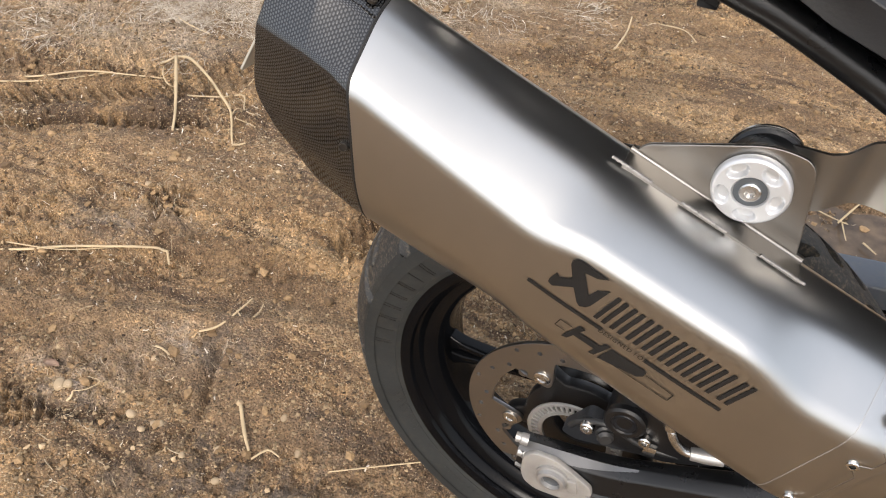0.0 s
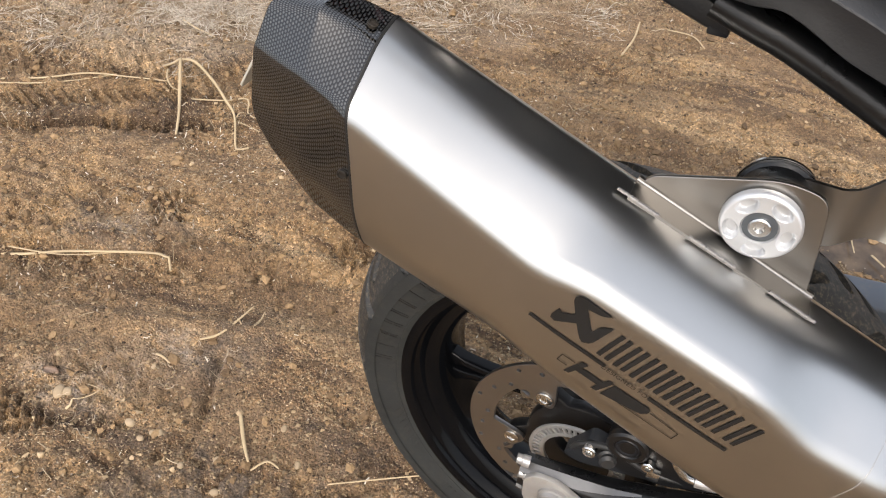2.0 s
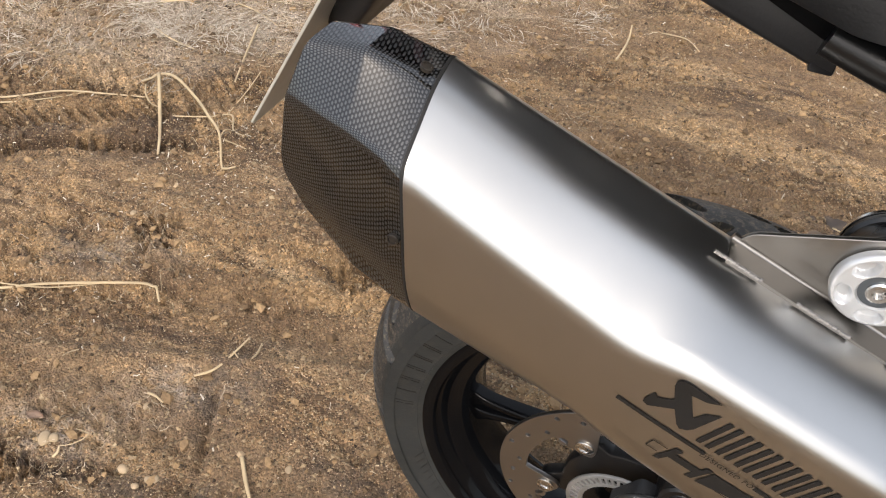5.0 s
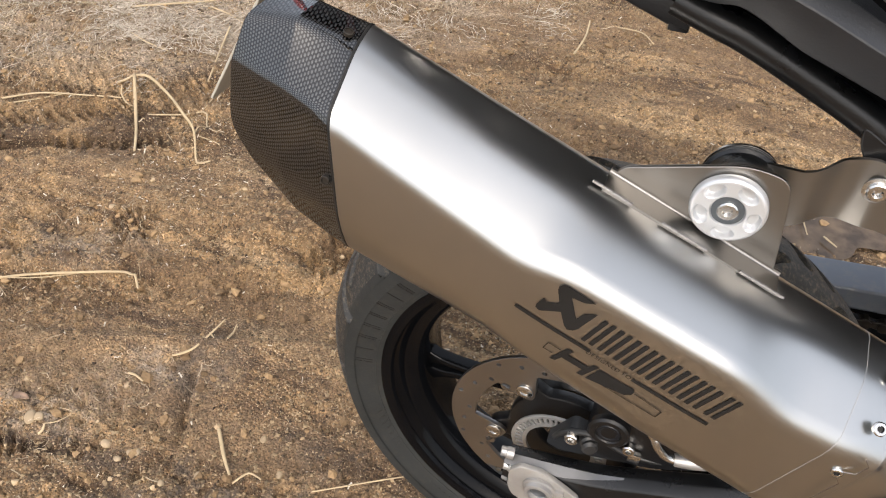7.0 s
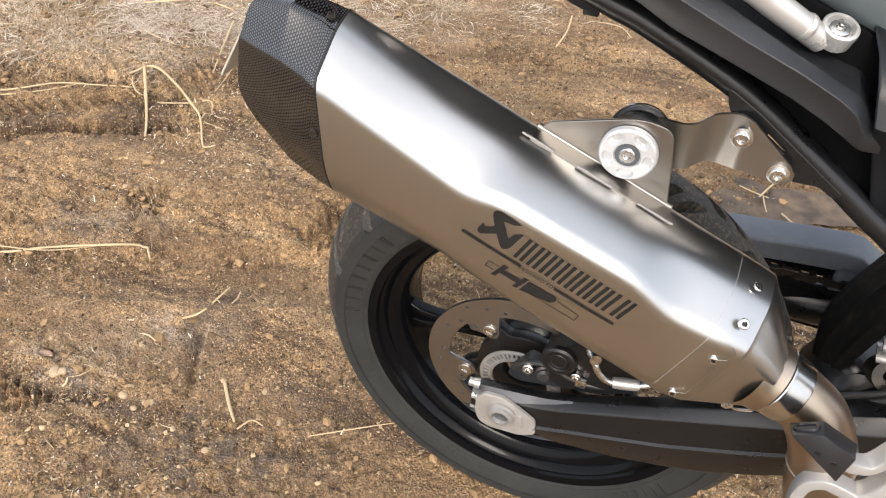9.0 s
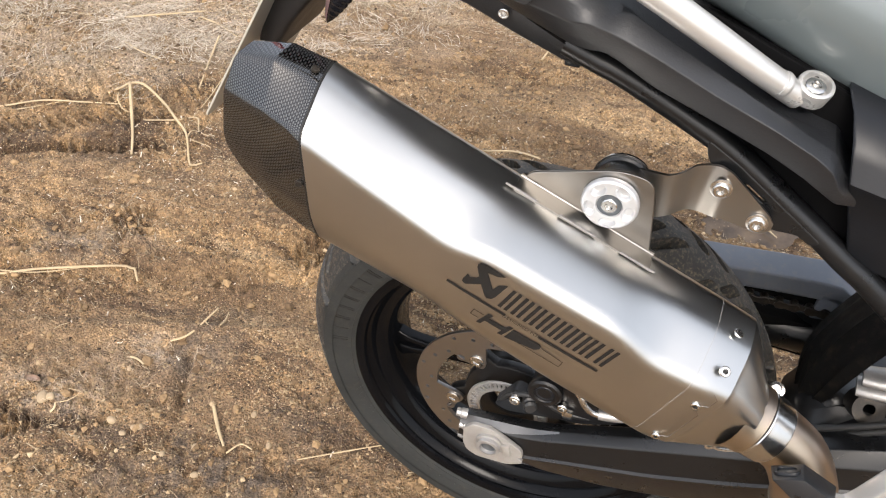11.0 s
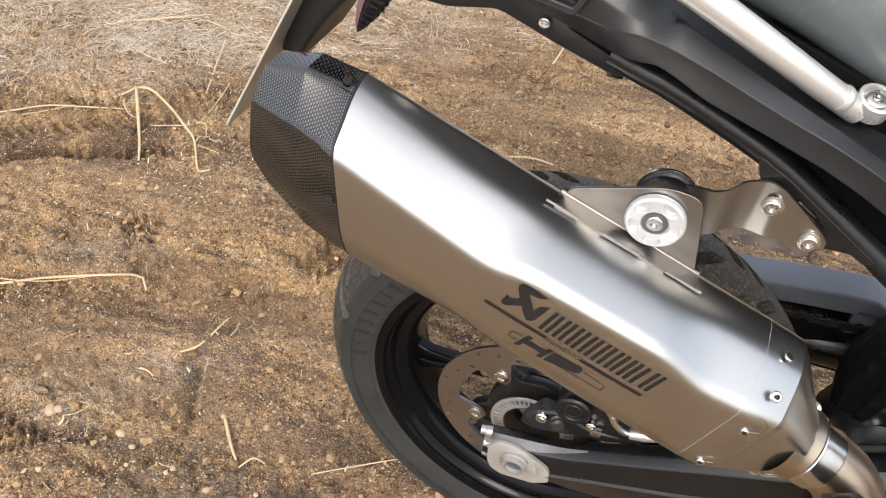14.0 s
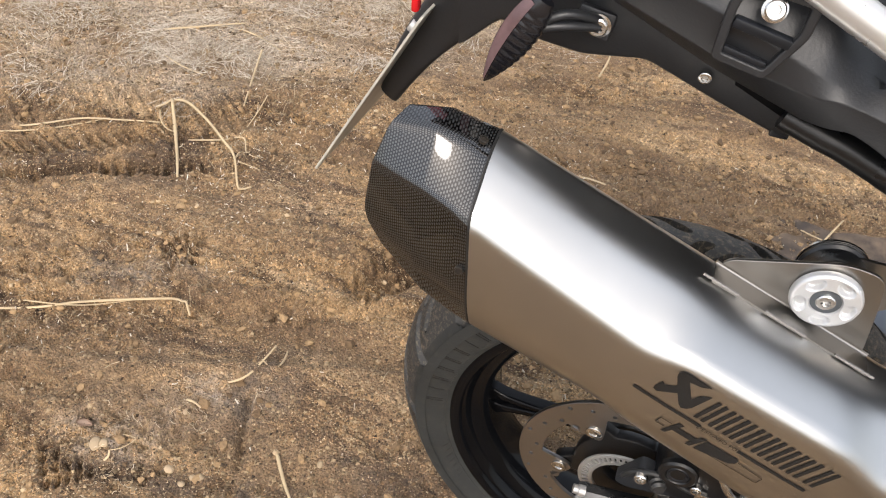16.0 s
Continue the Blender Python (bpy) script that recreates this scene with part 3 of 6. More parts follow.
# lines along the sleeve: (stations, heights, sides); from the outer crease over the top, round the inside and back below
END = 0.359
LINES = {
    "crease": ([-0.02, 0.0, 0.052, 0.092, 0.200, 0.226, 0.29, 0.36], [0.016, 0.018, 0.016, 0.030, 0.027, 0.016, 0.017, 0.016], [-0.160, -0.1655, -0.171, -0.1735, -0.1735, -0.172, -0.165, -0.156]),
    "top": ([-0.02, 0.0, 0.06, 0.10, 0.20, 0.24, 0.36], [0.040, 0.041, 0.042, 0.0435, 0.042, 0.041, 0.040], [-0.124, -0.126, -0.128, -0.128, -0.128, -0.127, -0.113]),
    "ridge": ([-0.02, 0.0, 0.2, 0.36], [0.0445, 0.0455, 0.0455, 0.0450], [-0.0900, -0.0900, -0.0895, -0.0880]),
    "inner_up": ([-0.02, 0.36], [0.016, 0.014], [-0.066, -0.064]),
    "inner_low": ([-0.02, 0.36], [-0.050, -0.046], [-0.068, -0.066]),
    "belly_in": ([-0.02, 0.2, 0.36], [-0.082, -0.080, -0.074], [-0.095, -0.095, -0.092]),
    "belly_out": ([-0.02, 0.0, 0.15, 0.22, 0.26, 0.36], [-0.082, -0.083, -0.081, -0.078, -0.081, -0.085], [-0.140, -0.143, -0.146, -0.146, -0.145, -0.147]),
    "fold": ([-0.02, 0.0, 0.10, 0.19, 0.225, 0.30, 0.36], [-0.062, -0.064, -0.061, -0.055, -0.048, -0.050, -0.054], [-0.160, -0.166, -0.170, -0.171, -0.170, -0.165, -0.1575]),
}
ROUND = [0.011, 0.013, 0.007, 0.02, 0.02, 0.02, 0.014, 0.020]


def section(u, grow=0.0, slant=0.0, radii=None):
    pts = []
    for us, vs, ys in LINES.values():
        v, y = eased(u, us, vs), eased(u, us, ys)
        cy = -0.118
        k = 1 + grow / 0.055
        v, y = (v + 0.017) * k - 0.017, cy + (y - cy) * k
        pts.append(Vector((u + slant * (v + 0.0), v, y)))
    return rounded(pts, radii or ROUND, 4)


def sleeve_ring(u, grow=0.0):
    slant = 0.45 * min(1.0, max(0.0, (u - 0.20) / (END - 0.20)))
    return [muf(p.x, p.y, p.z) for p in section(u, grow, slant)]


# corners of the carbon cap at its bend and at its open end, in the order of the sleeve's lines: along, height, across
CAP_BEND = ((0.4033, 0.0072, -0.1437), (0.4160, 0.0385, -0.1185), (0.4150, 0.0400, -0.0880), (0.4100, 0.0120, -0.0720), (0.3900, -0.0450, -0.0720), (0.3650, -0.0770, -0.0950), (0.3660, -0.0820, -0.1440), (0.3860, -0.0520, -0.1475))
CAP_TIP = ((0.4430, -0.0060, -0.1320), (0.4450, 0.0250, -0.1220), (0.4410, 0.0320, -0.0990), (0.4400, 0.0050, -0.0850), (0.4300, -0.0450, -0.0850), (0.4050, -0.0650, -0.1000), (0.4030, -0.0700, -0.1380), (0.4330, -0.0530, -0.1330))


def cap_ring(f, shrink=0.0):
    """The carbon end cap: it goes on from the sleeve, bends at half its length and is cut back below."""
    base = []
    for us, vs, ys in LINES.values():
        v, y = eased(END, us, vs), eased(END, us, ys)
        base.append(Vector((END + 0.45 * v, v, y)))
    bend, tip = [Vector(p) for p in CAP_BEND], [Vector(p) for p in CAP_TIP]
    pts = [a.lerp(b, f * 2) if f < 0.5 else b.lerp(c, f * 2 - 1) for a, b, c in zip(base, bend, tip)]
    mid = sum(pts, Vector()) / len(pts)
    k = min(1.0, f * 6)
    radii = [r0 + (r1 - r0) * k for r0, r1 in zip(ROUND, (0.004, 0.006, 0.008, 0.02, 0.02, 0.02, 0.008, 0.012))]
    return [muf(p.x, mid.y + (p.y - mid.y) * (1 - shrink), mid.z + (p.z - mid.z) * (1 - shrink)) for p in rounded(pts, radii, 4)]


def muffler():
    us = [-0.016, 0.0] + list(np.linspace(0.01, END, 64))
    sleeve = part("muffler", loft([sleeve_ring(u) for u in us], caps=False), TITANIUM, bike, "brushed titanium six-sided muffler with black markings")
    # front cone with the riveted strip
    tip = muf(-0.056, -0.021, -0.125)
    rings = [sleeve_ring(-0.016, 0.0), sleeve_ring(-0.018, -0.0010)]
    start = sleeve_ring(-0.018, -0.0010)
    n = len(start)
    ax0 = muf(-0.018, -0.021, -0.122)
    for f in np.linspace(0.08, 1, 14):
        g = 0.9 * f + 0.1 * f * f
        c = ax0.lerp(tip, f)
        ring = []
        for i, p in enumerate(start):
            d = p - ax0
            d2 = Vector((d.dot(MV), d.y))
            ang = math.atan2(d2.y, d2.x)
            rr = d2.length * (1 - g) + 0.0322 * g
            ring.append(c + MV * (rr * math.cos(ang)) + Vector((0, rr * math.sin(ang), 0)))
        rings.append(ring)
    part("front_cone", loft(rings, caps=False), TITANIUM, sleeve, "brushed titanium front cone")
    # riveted band edge: a thin raised line round the sleeve
    seam = [sleeve_ring(0.0159, -0.0004), sleeve_ring(0.0158, 0.0002), sleeve_ring(0.0154, 0.0002), sleeve_ring(0.0153, -0.0004)]
    part("band_edge", loft(seam, caps=False), CAST, sleeve, "thin bright seam of the riveted band")
    # carbon end cap
    cap = [cap_ring(f) for f in sorted([*np.linspace(0, 1, 21), 0.48, 0.52])]
    cap += [cap_ring(1.01, 0.02), cap_ring(1.0, 0.05), cap_ring(0.6, 0.10), cap_ring(0.2, 0.16)]
    bm = loft(cap, caps=True)
    uv, n = bm.loops.layers.uv.new("cloth"), len(cap[0])
    bm.verts.index_update()
    around = np.cumsum([0.0] + [(cap[0][i] - cap[0][(i + 1) % n]).length for i in range(n)])
    along = [np.cumsum([0.0] + [(a[c % n] - b[c % n]).length for a, b in zip(cap, cap[1:])]) for c in range(n + 1)]
    for f in bm.faces:
        cols = [lp.vert.index % n for lp in f.loops]
        for lp, c in zip(f.loops, cols):
            c = n if c == 0 and max(cols) == n - 1 else c
            lp[uv].uv = (around[c], along[c][lp.vert.index // n])
    carbon_cap = part("end_cap", bm, CARBON, sleeve, "glossy carbon fibre end cap")
    carbon_cap.data.set_sharp_from_angle(angle=radians(14))
    edge = [sleeve_ring(END - 0.0006, 0.0001), sleeve_ring(END + 0.0002, 0.0004), sleeve_ring(END + 0.0014, 0.0002), sleeve_ring(END + 0.0014, -0.003)]
    part("sleeve_edge", loft(edge, caps=False), ENGRAVE, sleeve, "thin dark joint before the cap")
    # rivets round the front band
    for v, y, n3, r in ((0.0315, -0.1512, (0.1, -0.67, 0.74), 0.0044), (-0.002, -0.1657, (0.08, -1, 0.0), 0.0037), (-0.055, -0.1660, (0.08, -1, 0), 0.0036), (0.0442, -0.119, (0, -0.15, 1), 0.0040), (-0.079, -0.120, (0, 0, -1), 0.0040)):
        nv = (Vector((0, n3[1], 0)) + MV * n3[2]).normalized()
        rivet = part("rivet", lathe([(-0.001, 0), (-0.001, r), (0.0003, r), (0.0009, r * 0.85), (0.0009, r * 0.5), (-0.0008, r * 0.42), (-0.0008, 0)], muf(-0.001, v, y) + nv * 0.0003, nv, 28), CHROME, sleeve, "bright flat steel rivet")
        # raised black disc gives the dark of the rivet's hole
        part("rivet_hole", lathe([(-0.0012, 0), (-0.0012, r * 0.36), (0.0004, r * 0.36), (0.0005, 0)], muf(-0.001, v, y) + nv * 0.0003, nv, 20), ENGRAVE, sleeve, "black disc standing in for the shaded hole of a rivet")
    for v0, v1, y in ((0.0145, 0.0045, -0.1656), (-0.009, -0.048, -0.16585)):
        line = [(-0.003, v0 + 0.004), (-0.0085, v0), (-0.0085, v1), (-0.003, v1 - 0.004)]
        part("pressed_line", tube([muf(u, v, y) for u, v in line], 0.00035, smooth=False, sides=8), DISC_STEEL, sleeve, "thin pressed line beside the rivets")
    for u, v, y, n3 in ((0.3858, 0.0433, -0.1090, (-0.1, 1)), (0.3536, -0.0266, -0.1582, (-1, 0.05))):
        nv = (Vector((0, n3[0], 0)) + MV * n3[1]).normalized()
        part("cap_screw", lathe([(-0.002, 0.0034), (0.0002, 0.0034), (0.0004, 0.0030), (0.0004, 0.0025), (-0.0004, 0.0023), (-0.0004, 0)], muf(u, v, y), nv, 20), CHAIN_METAL, sleeve, "small black screw in the carbon cap")
    return sleeve


def marking(sleeve):
    """Black markings on the side of the muffler, as plain shapes laid on its skin."""
    def lay(poly):
        m = bmesh.new()
        vs = []
        for u, v in poly:
            vs.append(m.verts.new(muf(u, v, skin(u, v) - 0.00045)))
        m.faces.new(vs)
        bmesh.ops.triangulate(m, faces=m.faces)
        return m

    def skin(u, v):
        (_, _, ys), (_, _, yf) = LINES["crease"], LINES["fold"]
        a, b = eased(u, LINES["crease"][0], ys), eased(u, LINES["fold"][0], yf)
        va, vb = eased(u, *LINES["crease"][:2]), eased(u, *LINES["fold"][:2])
        return b + (a - b) * (v - vb) / (va - vb)

    def fine(u0, u1, v0, v1, lean=0.0, n=6):
        """A bar cut along its length so that it follows the skin."""
        out = []
        for k in range(n):
            a, b = u0 + (u1 - u0) * k / n, u0 + (u1 - u0) * (k + 1) / n
            out.append(lay([(a, v0), (b, v0), (b + lean, v1), (a + lean, v1)]))
        return joined(*out)

    part("marking_line", fine(0.2145, 0.1612, -0.0193, -0.0167), ENGRAVE, sleeve, "black line")
    part("marking_line", fine(0.1298, 0.0764, -0.0212, -0.0185), ENGRAVE, sleeve, "black line")
    # the maker's name as nine slanted blocks
    for k in range(9):
        u0 = 0.1708 - 0.0112 * k + (0.0 if k < 8 else 0.0035)
        w = 0.0082 if k != 7 else 0.0031
        lean = -0.0024
        bits = [lay([(u0, -0.0128), (u0 - 0.0029, -0.0128), (u0 - 0.0029 + lean, 0.0112), (u0 + lean, 0.0112)])]
        if k != 7:
            bits.append(lay([(u0 - w + 0.0029, -0.0128), (u0 - w, -0.0128), (u0 - w + lean, 0.0112), (u0 - w + 0.0029 + lean, 0.0112)]))
        part("marking_block", joined(*bits), ENGRAVE, sleeve, "black slanted block of the maker's mark")
    emblem = ([(0.2008, 0.0124), (0.2016, 0.0157), (0.2000, 0.0183), (0.1969, 0.0192), (0.1784, 0.0186), (0.1839, 0.0146), (0.1917, 0.0129)],
              [(0.2008, 0.0124), (0.1917, 0.0129), (0.1813, 0.0), (0.1810, -0.0120), (0.1839, -0.0102), (0.1909, -0.0017), (0.1955, 0.0046)],
              [(0.1813, 0.0), (0.1796, 0.0072), (0.1735, 0.0119), (0.1762, -0.0066), (0.1778, -0.0099), (0.1810, -0.0120)],
              [(0.1909, -0.0017), (0.2011, -0.0105), (0.2043, -0.0097), (0.2050, -0.0069), (0.2011, -0.0013), (0.1965, 0.0022), (0.1955, 0.0046)],
              [(0.2050, -0.0069), (0.2038, 0.0010), (0.2011, -0.0013)])
    part("marking_emblem", joined(*[lay(q) for q in emblem]), ENGRAVE, sleeve, "black angular emblem")
    # second mark: slanted blocks and thin outlined bars
    part("marking_block", joined(lay([(0.1765, -0.0423), (0.1729, -0.0415), (0.1677, -0.0259), (0.1722, -0.0262)]), lay([(0.1716, -0.0359), (0.1706, -0.0309), (0.1542, -0.0308), (0.1552, -0.0358)]), lay([(0.1574, -0.0413), (0.1534, -0.0407), (0.1493, -0.0262), (0.1532, -0.0268)])), ENGRAVE, sleeve, "black slanted block")
    part("marking_block", lay([(0.1510, -0.0410), (0.1485, -0.0276), (0.1302, -0.0272), (0.1251, -0.0265), (0.1228, -0.0281), (0.1226, -0.0321), (0.1257, -0.0357), (0.1301, -0.0366)]), ENGRAVE, sleeve, "black rounded block")

    def stroke(a, b, wide=0.00032):
        (u0, v0), (u1, v1) = a, b
        q = math.hypot(u1 - u0, v1 - v0)
        du, dv = -(v1 - v0) / q * wide, (u1 - u0) / q * wide
        return lay([(u0 + du, v0 + dv), (u1 + du, v1 + dv), (u1 - du, v1 - dv), (u0 - du, v0 - dv)])

    for line in ([(0.1747, -0.0304), (0.1836, -0.0304), (0.1840, -0.0368), (0.1771, -0.0367)], [(0.1218, -0.0298), (0.1013, -0.0312), (0.1012, -0.0383), (0.1439, -0.0385)]):
        part("marking_outline", joined(*[stroke(a, b) for a, b in zip(line, line[1:])]), ENGRAVE, sleeve, "thin black outlined bar")
    # the readable small words
    cu = bpy.data.curves.new("words", "FONT")
    cu.body, cu.size, cu.align_x, cu.align_y = "DESIGNED FOR", 0.0046, "CENTER", "CENTER"
    cu.space_character = 1.12
    tmp = bpy.data.objects.new("words", cu)
    me = bpy.data.meshes.new_from_object(tmp)
    bpy.data.objects.remove(tmp)
    bpy.data.curves.remove(cu)
    me.transform(frame_of(muf(0.1455, -0.0193, skin(0.1455, -0.0193) - 0.0007), -MU, MV))
    part("small_words", me, ENGRAVE, sleeve, "small black printed words", smooth=False)


def hanger(sleeve):
    """The welded plate on the muffler, its knob, and the arm to the frame."""
    y = -0.091
    outline = rounded([(0.0012, 0.7120, 0), (0.006, 0.7250, 0), (0.012, 0.7350, 0), (0.080, 0.7570, 0), (0.104, 0.7540, 0), (0.1085, 0.7340, 0), (0.1165, 0.6830, 0), (0.112, 0.6700, 0)], [0.001, 0.002, 0.005, 0.012, 0.018, 0.012, 0.004, 0.003], 5)
    tab = part("mounting_plate", plate([(p.x, p.y) for p in outline], [], 0.003, side(y), 0.0006), STAINLESS, sleeve, "brushed steel mounting plate welded on the muffler")
    # foot of the plate, bent outward along the skin
    rings = []
    for u in np.linspace(0.2060, 0.083, 12):
        bend = [muf(u, 0.0472 - 0.0016 * math.sin(a), -0.0941 + 0.0016 * math.cos(a)) for a in np.linspace(0, math.pi / 2, 6)]
        rings.append([muf(u, 0.0430, -0.0900), muf(u, 0.0480, -0.0900), muf(u, 0.0480, -0.0925), *bend, muf(u, 0.0456, -0.1108), muf(u, 0.0420, -0.1112)])
    part("plate_foot", loft(rings), STAINLESS, sleeve)
    for u0, u1 in ((0.214, 0.186), (0.165, 0.133), (0.110, 0.079)):
        rng = random.Random(int(u0 * 1000))
        n = 40
        bead = [muf(u0 + (u1 - u0) * k / n, 0.0462 + rng.uniform(-0.0002, 0.0002), -0.1113) for k in range(n + 1)]
        rad = [0.0010 + 0.0002 * (k % 2) for k in range(n + 1)]
        part("weld_bead", tube(bead, rad, 2 * n + 1, 8), DISC_STEEL, sleeve, "short grey weld bead")
    c = Vector((0.0768, y - 0.002, 0.7285))
    prof = [(0, 0), (0, 0.0215), (0.001, 0.0225), (0.0045, 0.0225), (0.0065, 0.0215)] + [(0.0070, r) for r in np.linspace(0.0205, 0.0105, 16)] + [(0.0055, 0.0098), (0.0055, 0.0078), (0.0030, 0.0074), (0.0030, 0)]
    bm = lathe(prof, c, (0, -1, 0), 180)
    for vert in bm.verts:
        x, z = vert.co.x - c.x, vert.co.z - c.z
        r = math.hypot(x, z)
        if r > 0.0102 and c.y - vert.co.y > 0.006:
            for k in range(5):
                a = radians(60 + 72 * k)
                along, out = -x * math.sin(a) + z * math.cos(a), x * math.cos(a) + z * math.sin(a) - 0.0157
                e = 1 - (along / 0.0066) ** 2 - (out / 0.0042) ** 2
                if e > 0:
                    vert.co.y += 0.0042 * min(1.0, e * 2.0)
    part("mount_disc", bm, ALUMINIUM, sleeve, "machined aluminium mounting disc with five dimples")
    # dark ring that puts the recess's shade round the bolt into colour
    part("bolt_washer", lathe([(0, 0.0055), (0, 0.0096), (0.0006, 0.0096), (0.0006, 0.0055)], c + Vector((0, -0.0055, 0)), (0, -1, 0), 40), BOLT_DARK, sleeve, "dull dark ring added for the shaded recess round the bolt")
    part("mount_bolt", bolt_head(c + Vector((0, -0.003, 0)), (0, -1, 0), 0.0062, 0.0048), CHROME, sleeve, "star-headed steel bolt")
    part("bolt_star", socket_star(c + Vector((0, -0.0052, 0)), (0, -1, 0), 0.0068, 0.0016), CHROME, sleeve)
    part("rubber_bush", lathe([(0, 0), (0, 0.0210), (0.002, 0.0228), (0.005, 0.0228), (0.007, 0.0215), (0.018, 0.0215), (0.020, 0.0232), (0.023, 0.0228), (0.025, 0)], (c.x + 0.003, y + 0.0018, c.z + 0.003), (0, 1, 0), 48), BLACK_PAINT, sleeve, "black rubber bush with a steel rim")
    part("bush_rim", lathe([(0.0235, 0.0200), (0.0235, 0.0236), (0.0255, 0.0236), (0.0260, 0.0225), (0.0260, 0.0200)], (c.x + 0.003, y + 0.0018, c.z + 0.003), (0, 1, 0), 56), CHROME, sleeve, "thin bright steel rim of the bush")
    # arm: a strip with a double bend, bolted to the frame lug
    line = [(0.085, -0.071), (0.120, -0.071), (0.132, -0.0630), (0.142, -0.0630), (0.155, -0.0685), (0.206, -0.0675)]
    xs = np.linspace(0.085, 0.1975, 70)
    rings = []
    for x in xs:
        yy = eased(x, [p[0] for p in line], [p[1] for p in line], 0.003)
        zt = eased(x, [0.085, 0.112, 0.1194, 0.1296, 0.1483, 0.1568, 0.193, 0.1975], [0.7500, 0.7500, 0.7530, 0.7600, 0.7660, 0.7645, 0.7350, 0.7285], 0.002)
        zb = eased(x, [0.085, 0.110, 0.135, 0.160, 0.1867, 0.1945, 0.1975], [0.7080, 0.7085, 0.7196, 0.7222, 0.7175, 0.7190, 0.7240], 0.002)
        rings.append([(x, yy - 0.0014, zb), (x, yy - 0.0014, zt), (x, yy + 0.0014, zt), (x, yy + 0.0014, zb)])
    arm = part("hanger_arm", loft(rings), STAINLESS, bike, "bent brushed steel hanger arm")
    for x, z in ((0.1525, 0.7495), (0.1860, 0.7275)):
        p = Vector((x, -0.0700, z))
        part("hanger_bolt", bolt_head(p, (0, -1, 0), 0.0060, 0.0046, 0.0082), CHROME, arm, "zinc star bolt with a flange")
        part("bolt_star", socket_star(p + Vector((0, -0.0021, 0)), (0, -1, 0), 0.0060, 0.0016), CHROME, arm)


def link_pipe():
    a = muf(-0.054, -0.021, -0.125)
    c0, c1 = muf(-0.0655, -0.021, -0.125), muf(-0.0860, -0.0220, -0.125)
    pts = [c0, c1, (0.279, -0.124, 0.5475), (0.299, -0.121, 0.513), (0.311, -0.116, 0.478), (0.322, -0.110, 0.435), (0.345, -0.10, 0.38), (0.40, -0.06, 0.30), (0.5, 0.0, 0.24)]
    pipe = part("link_pipe", tube(pts, [0.0265, 0.0265, 0.0275, 0.0275, 0.0265, 0.0265], 90, 40), BLUED, bike, "heat-tinted bent link pipe")
    part("pipe_collar", loft([[p for p in ring] for ring in ring_tube(muf(-0.0470, -0.021, -0.1243), c0, (0.0352, 0.0338, 0.0322, 0.0316, 0.0312))], caps=False), BLUED, pipe, "titanium inlet collar")
    d = (c1 - c0).normalized()
    part("pipe_clamp", lathe([(-0.001, 0.026), (0.0, 0.0300), (0.001, 0.0306), (0.003, 0.0300), (0.0185, 0.0290), (0.0205, 0.0282), (0.0215, 0.026)], c0, d, 56), CHROME, pipe, "polished steel clamp sleeve")
    part("pipe_bead", lathe([(0, 0.027), (0.001, 0.0290), (0.003, 0.0290), (0.004, 0.027)], Vector((0.3085, -0.117, 0.487)), Vector((0.35, 0.1, -0.93)), 40), BLUED, pipe)
    e = muf(-0.050, -0.055, -0.140)
    part("spring_eye", lathe([(-0.004, 0), (-0.004, 0.0055), (0.004, 0.0055), (0.004, 0.0030), (0.001, 0.0025), (0.001, 0)], e, (0.3, -0.9, 0.2), 20), CHROME, pipe, "small steel spring eye")
    part("spring_wire", tube([e, muf(-0.062, -0.060, -0.138), muf(-0.075, -0.055, -0.134)], 0.0012, 12, 8), CHROME, pipe)
    return pipe


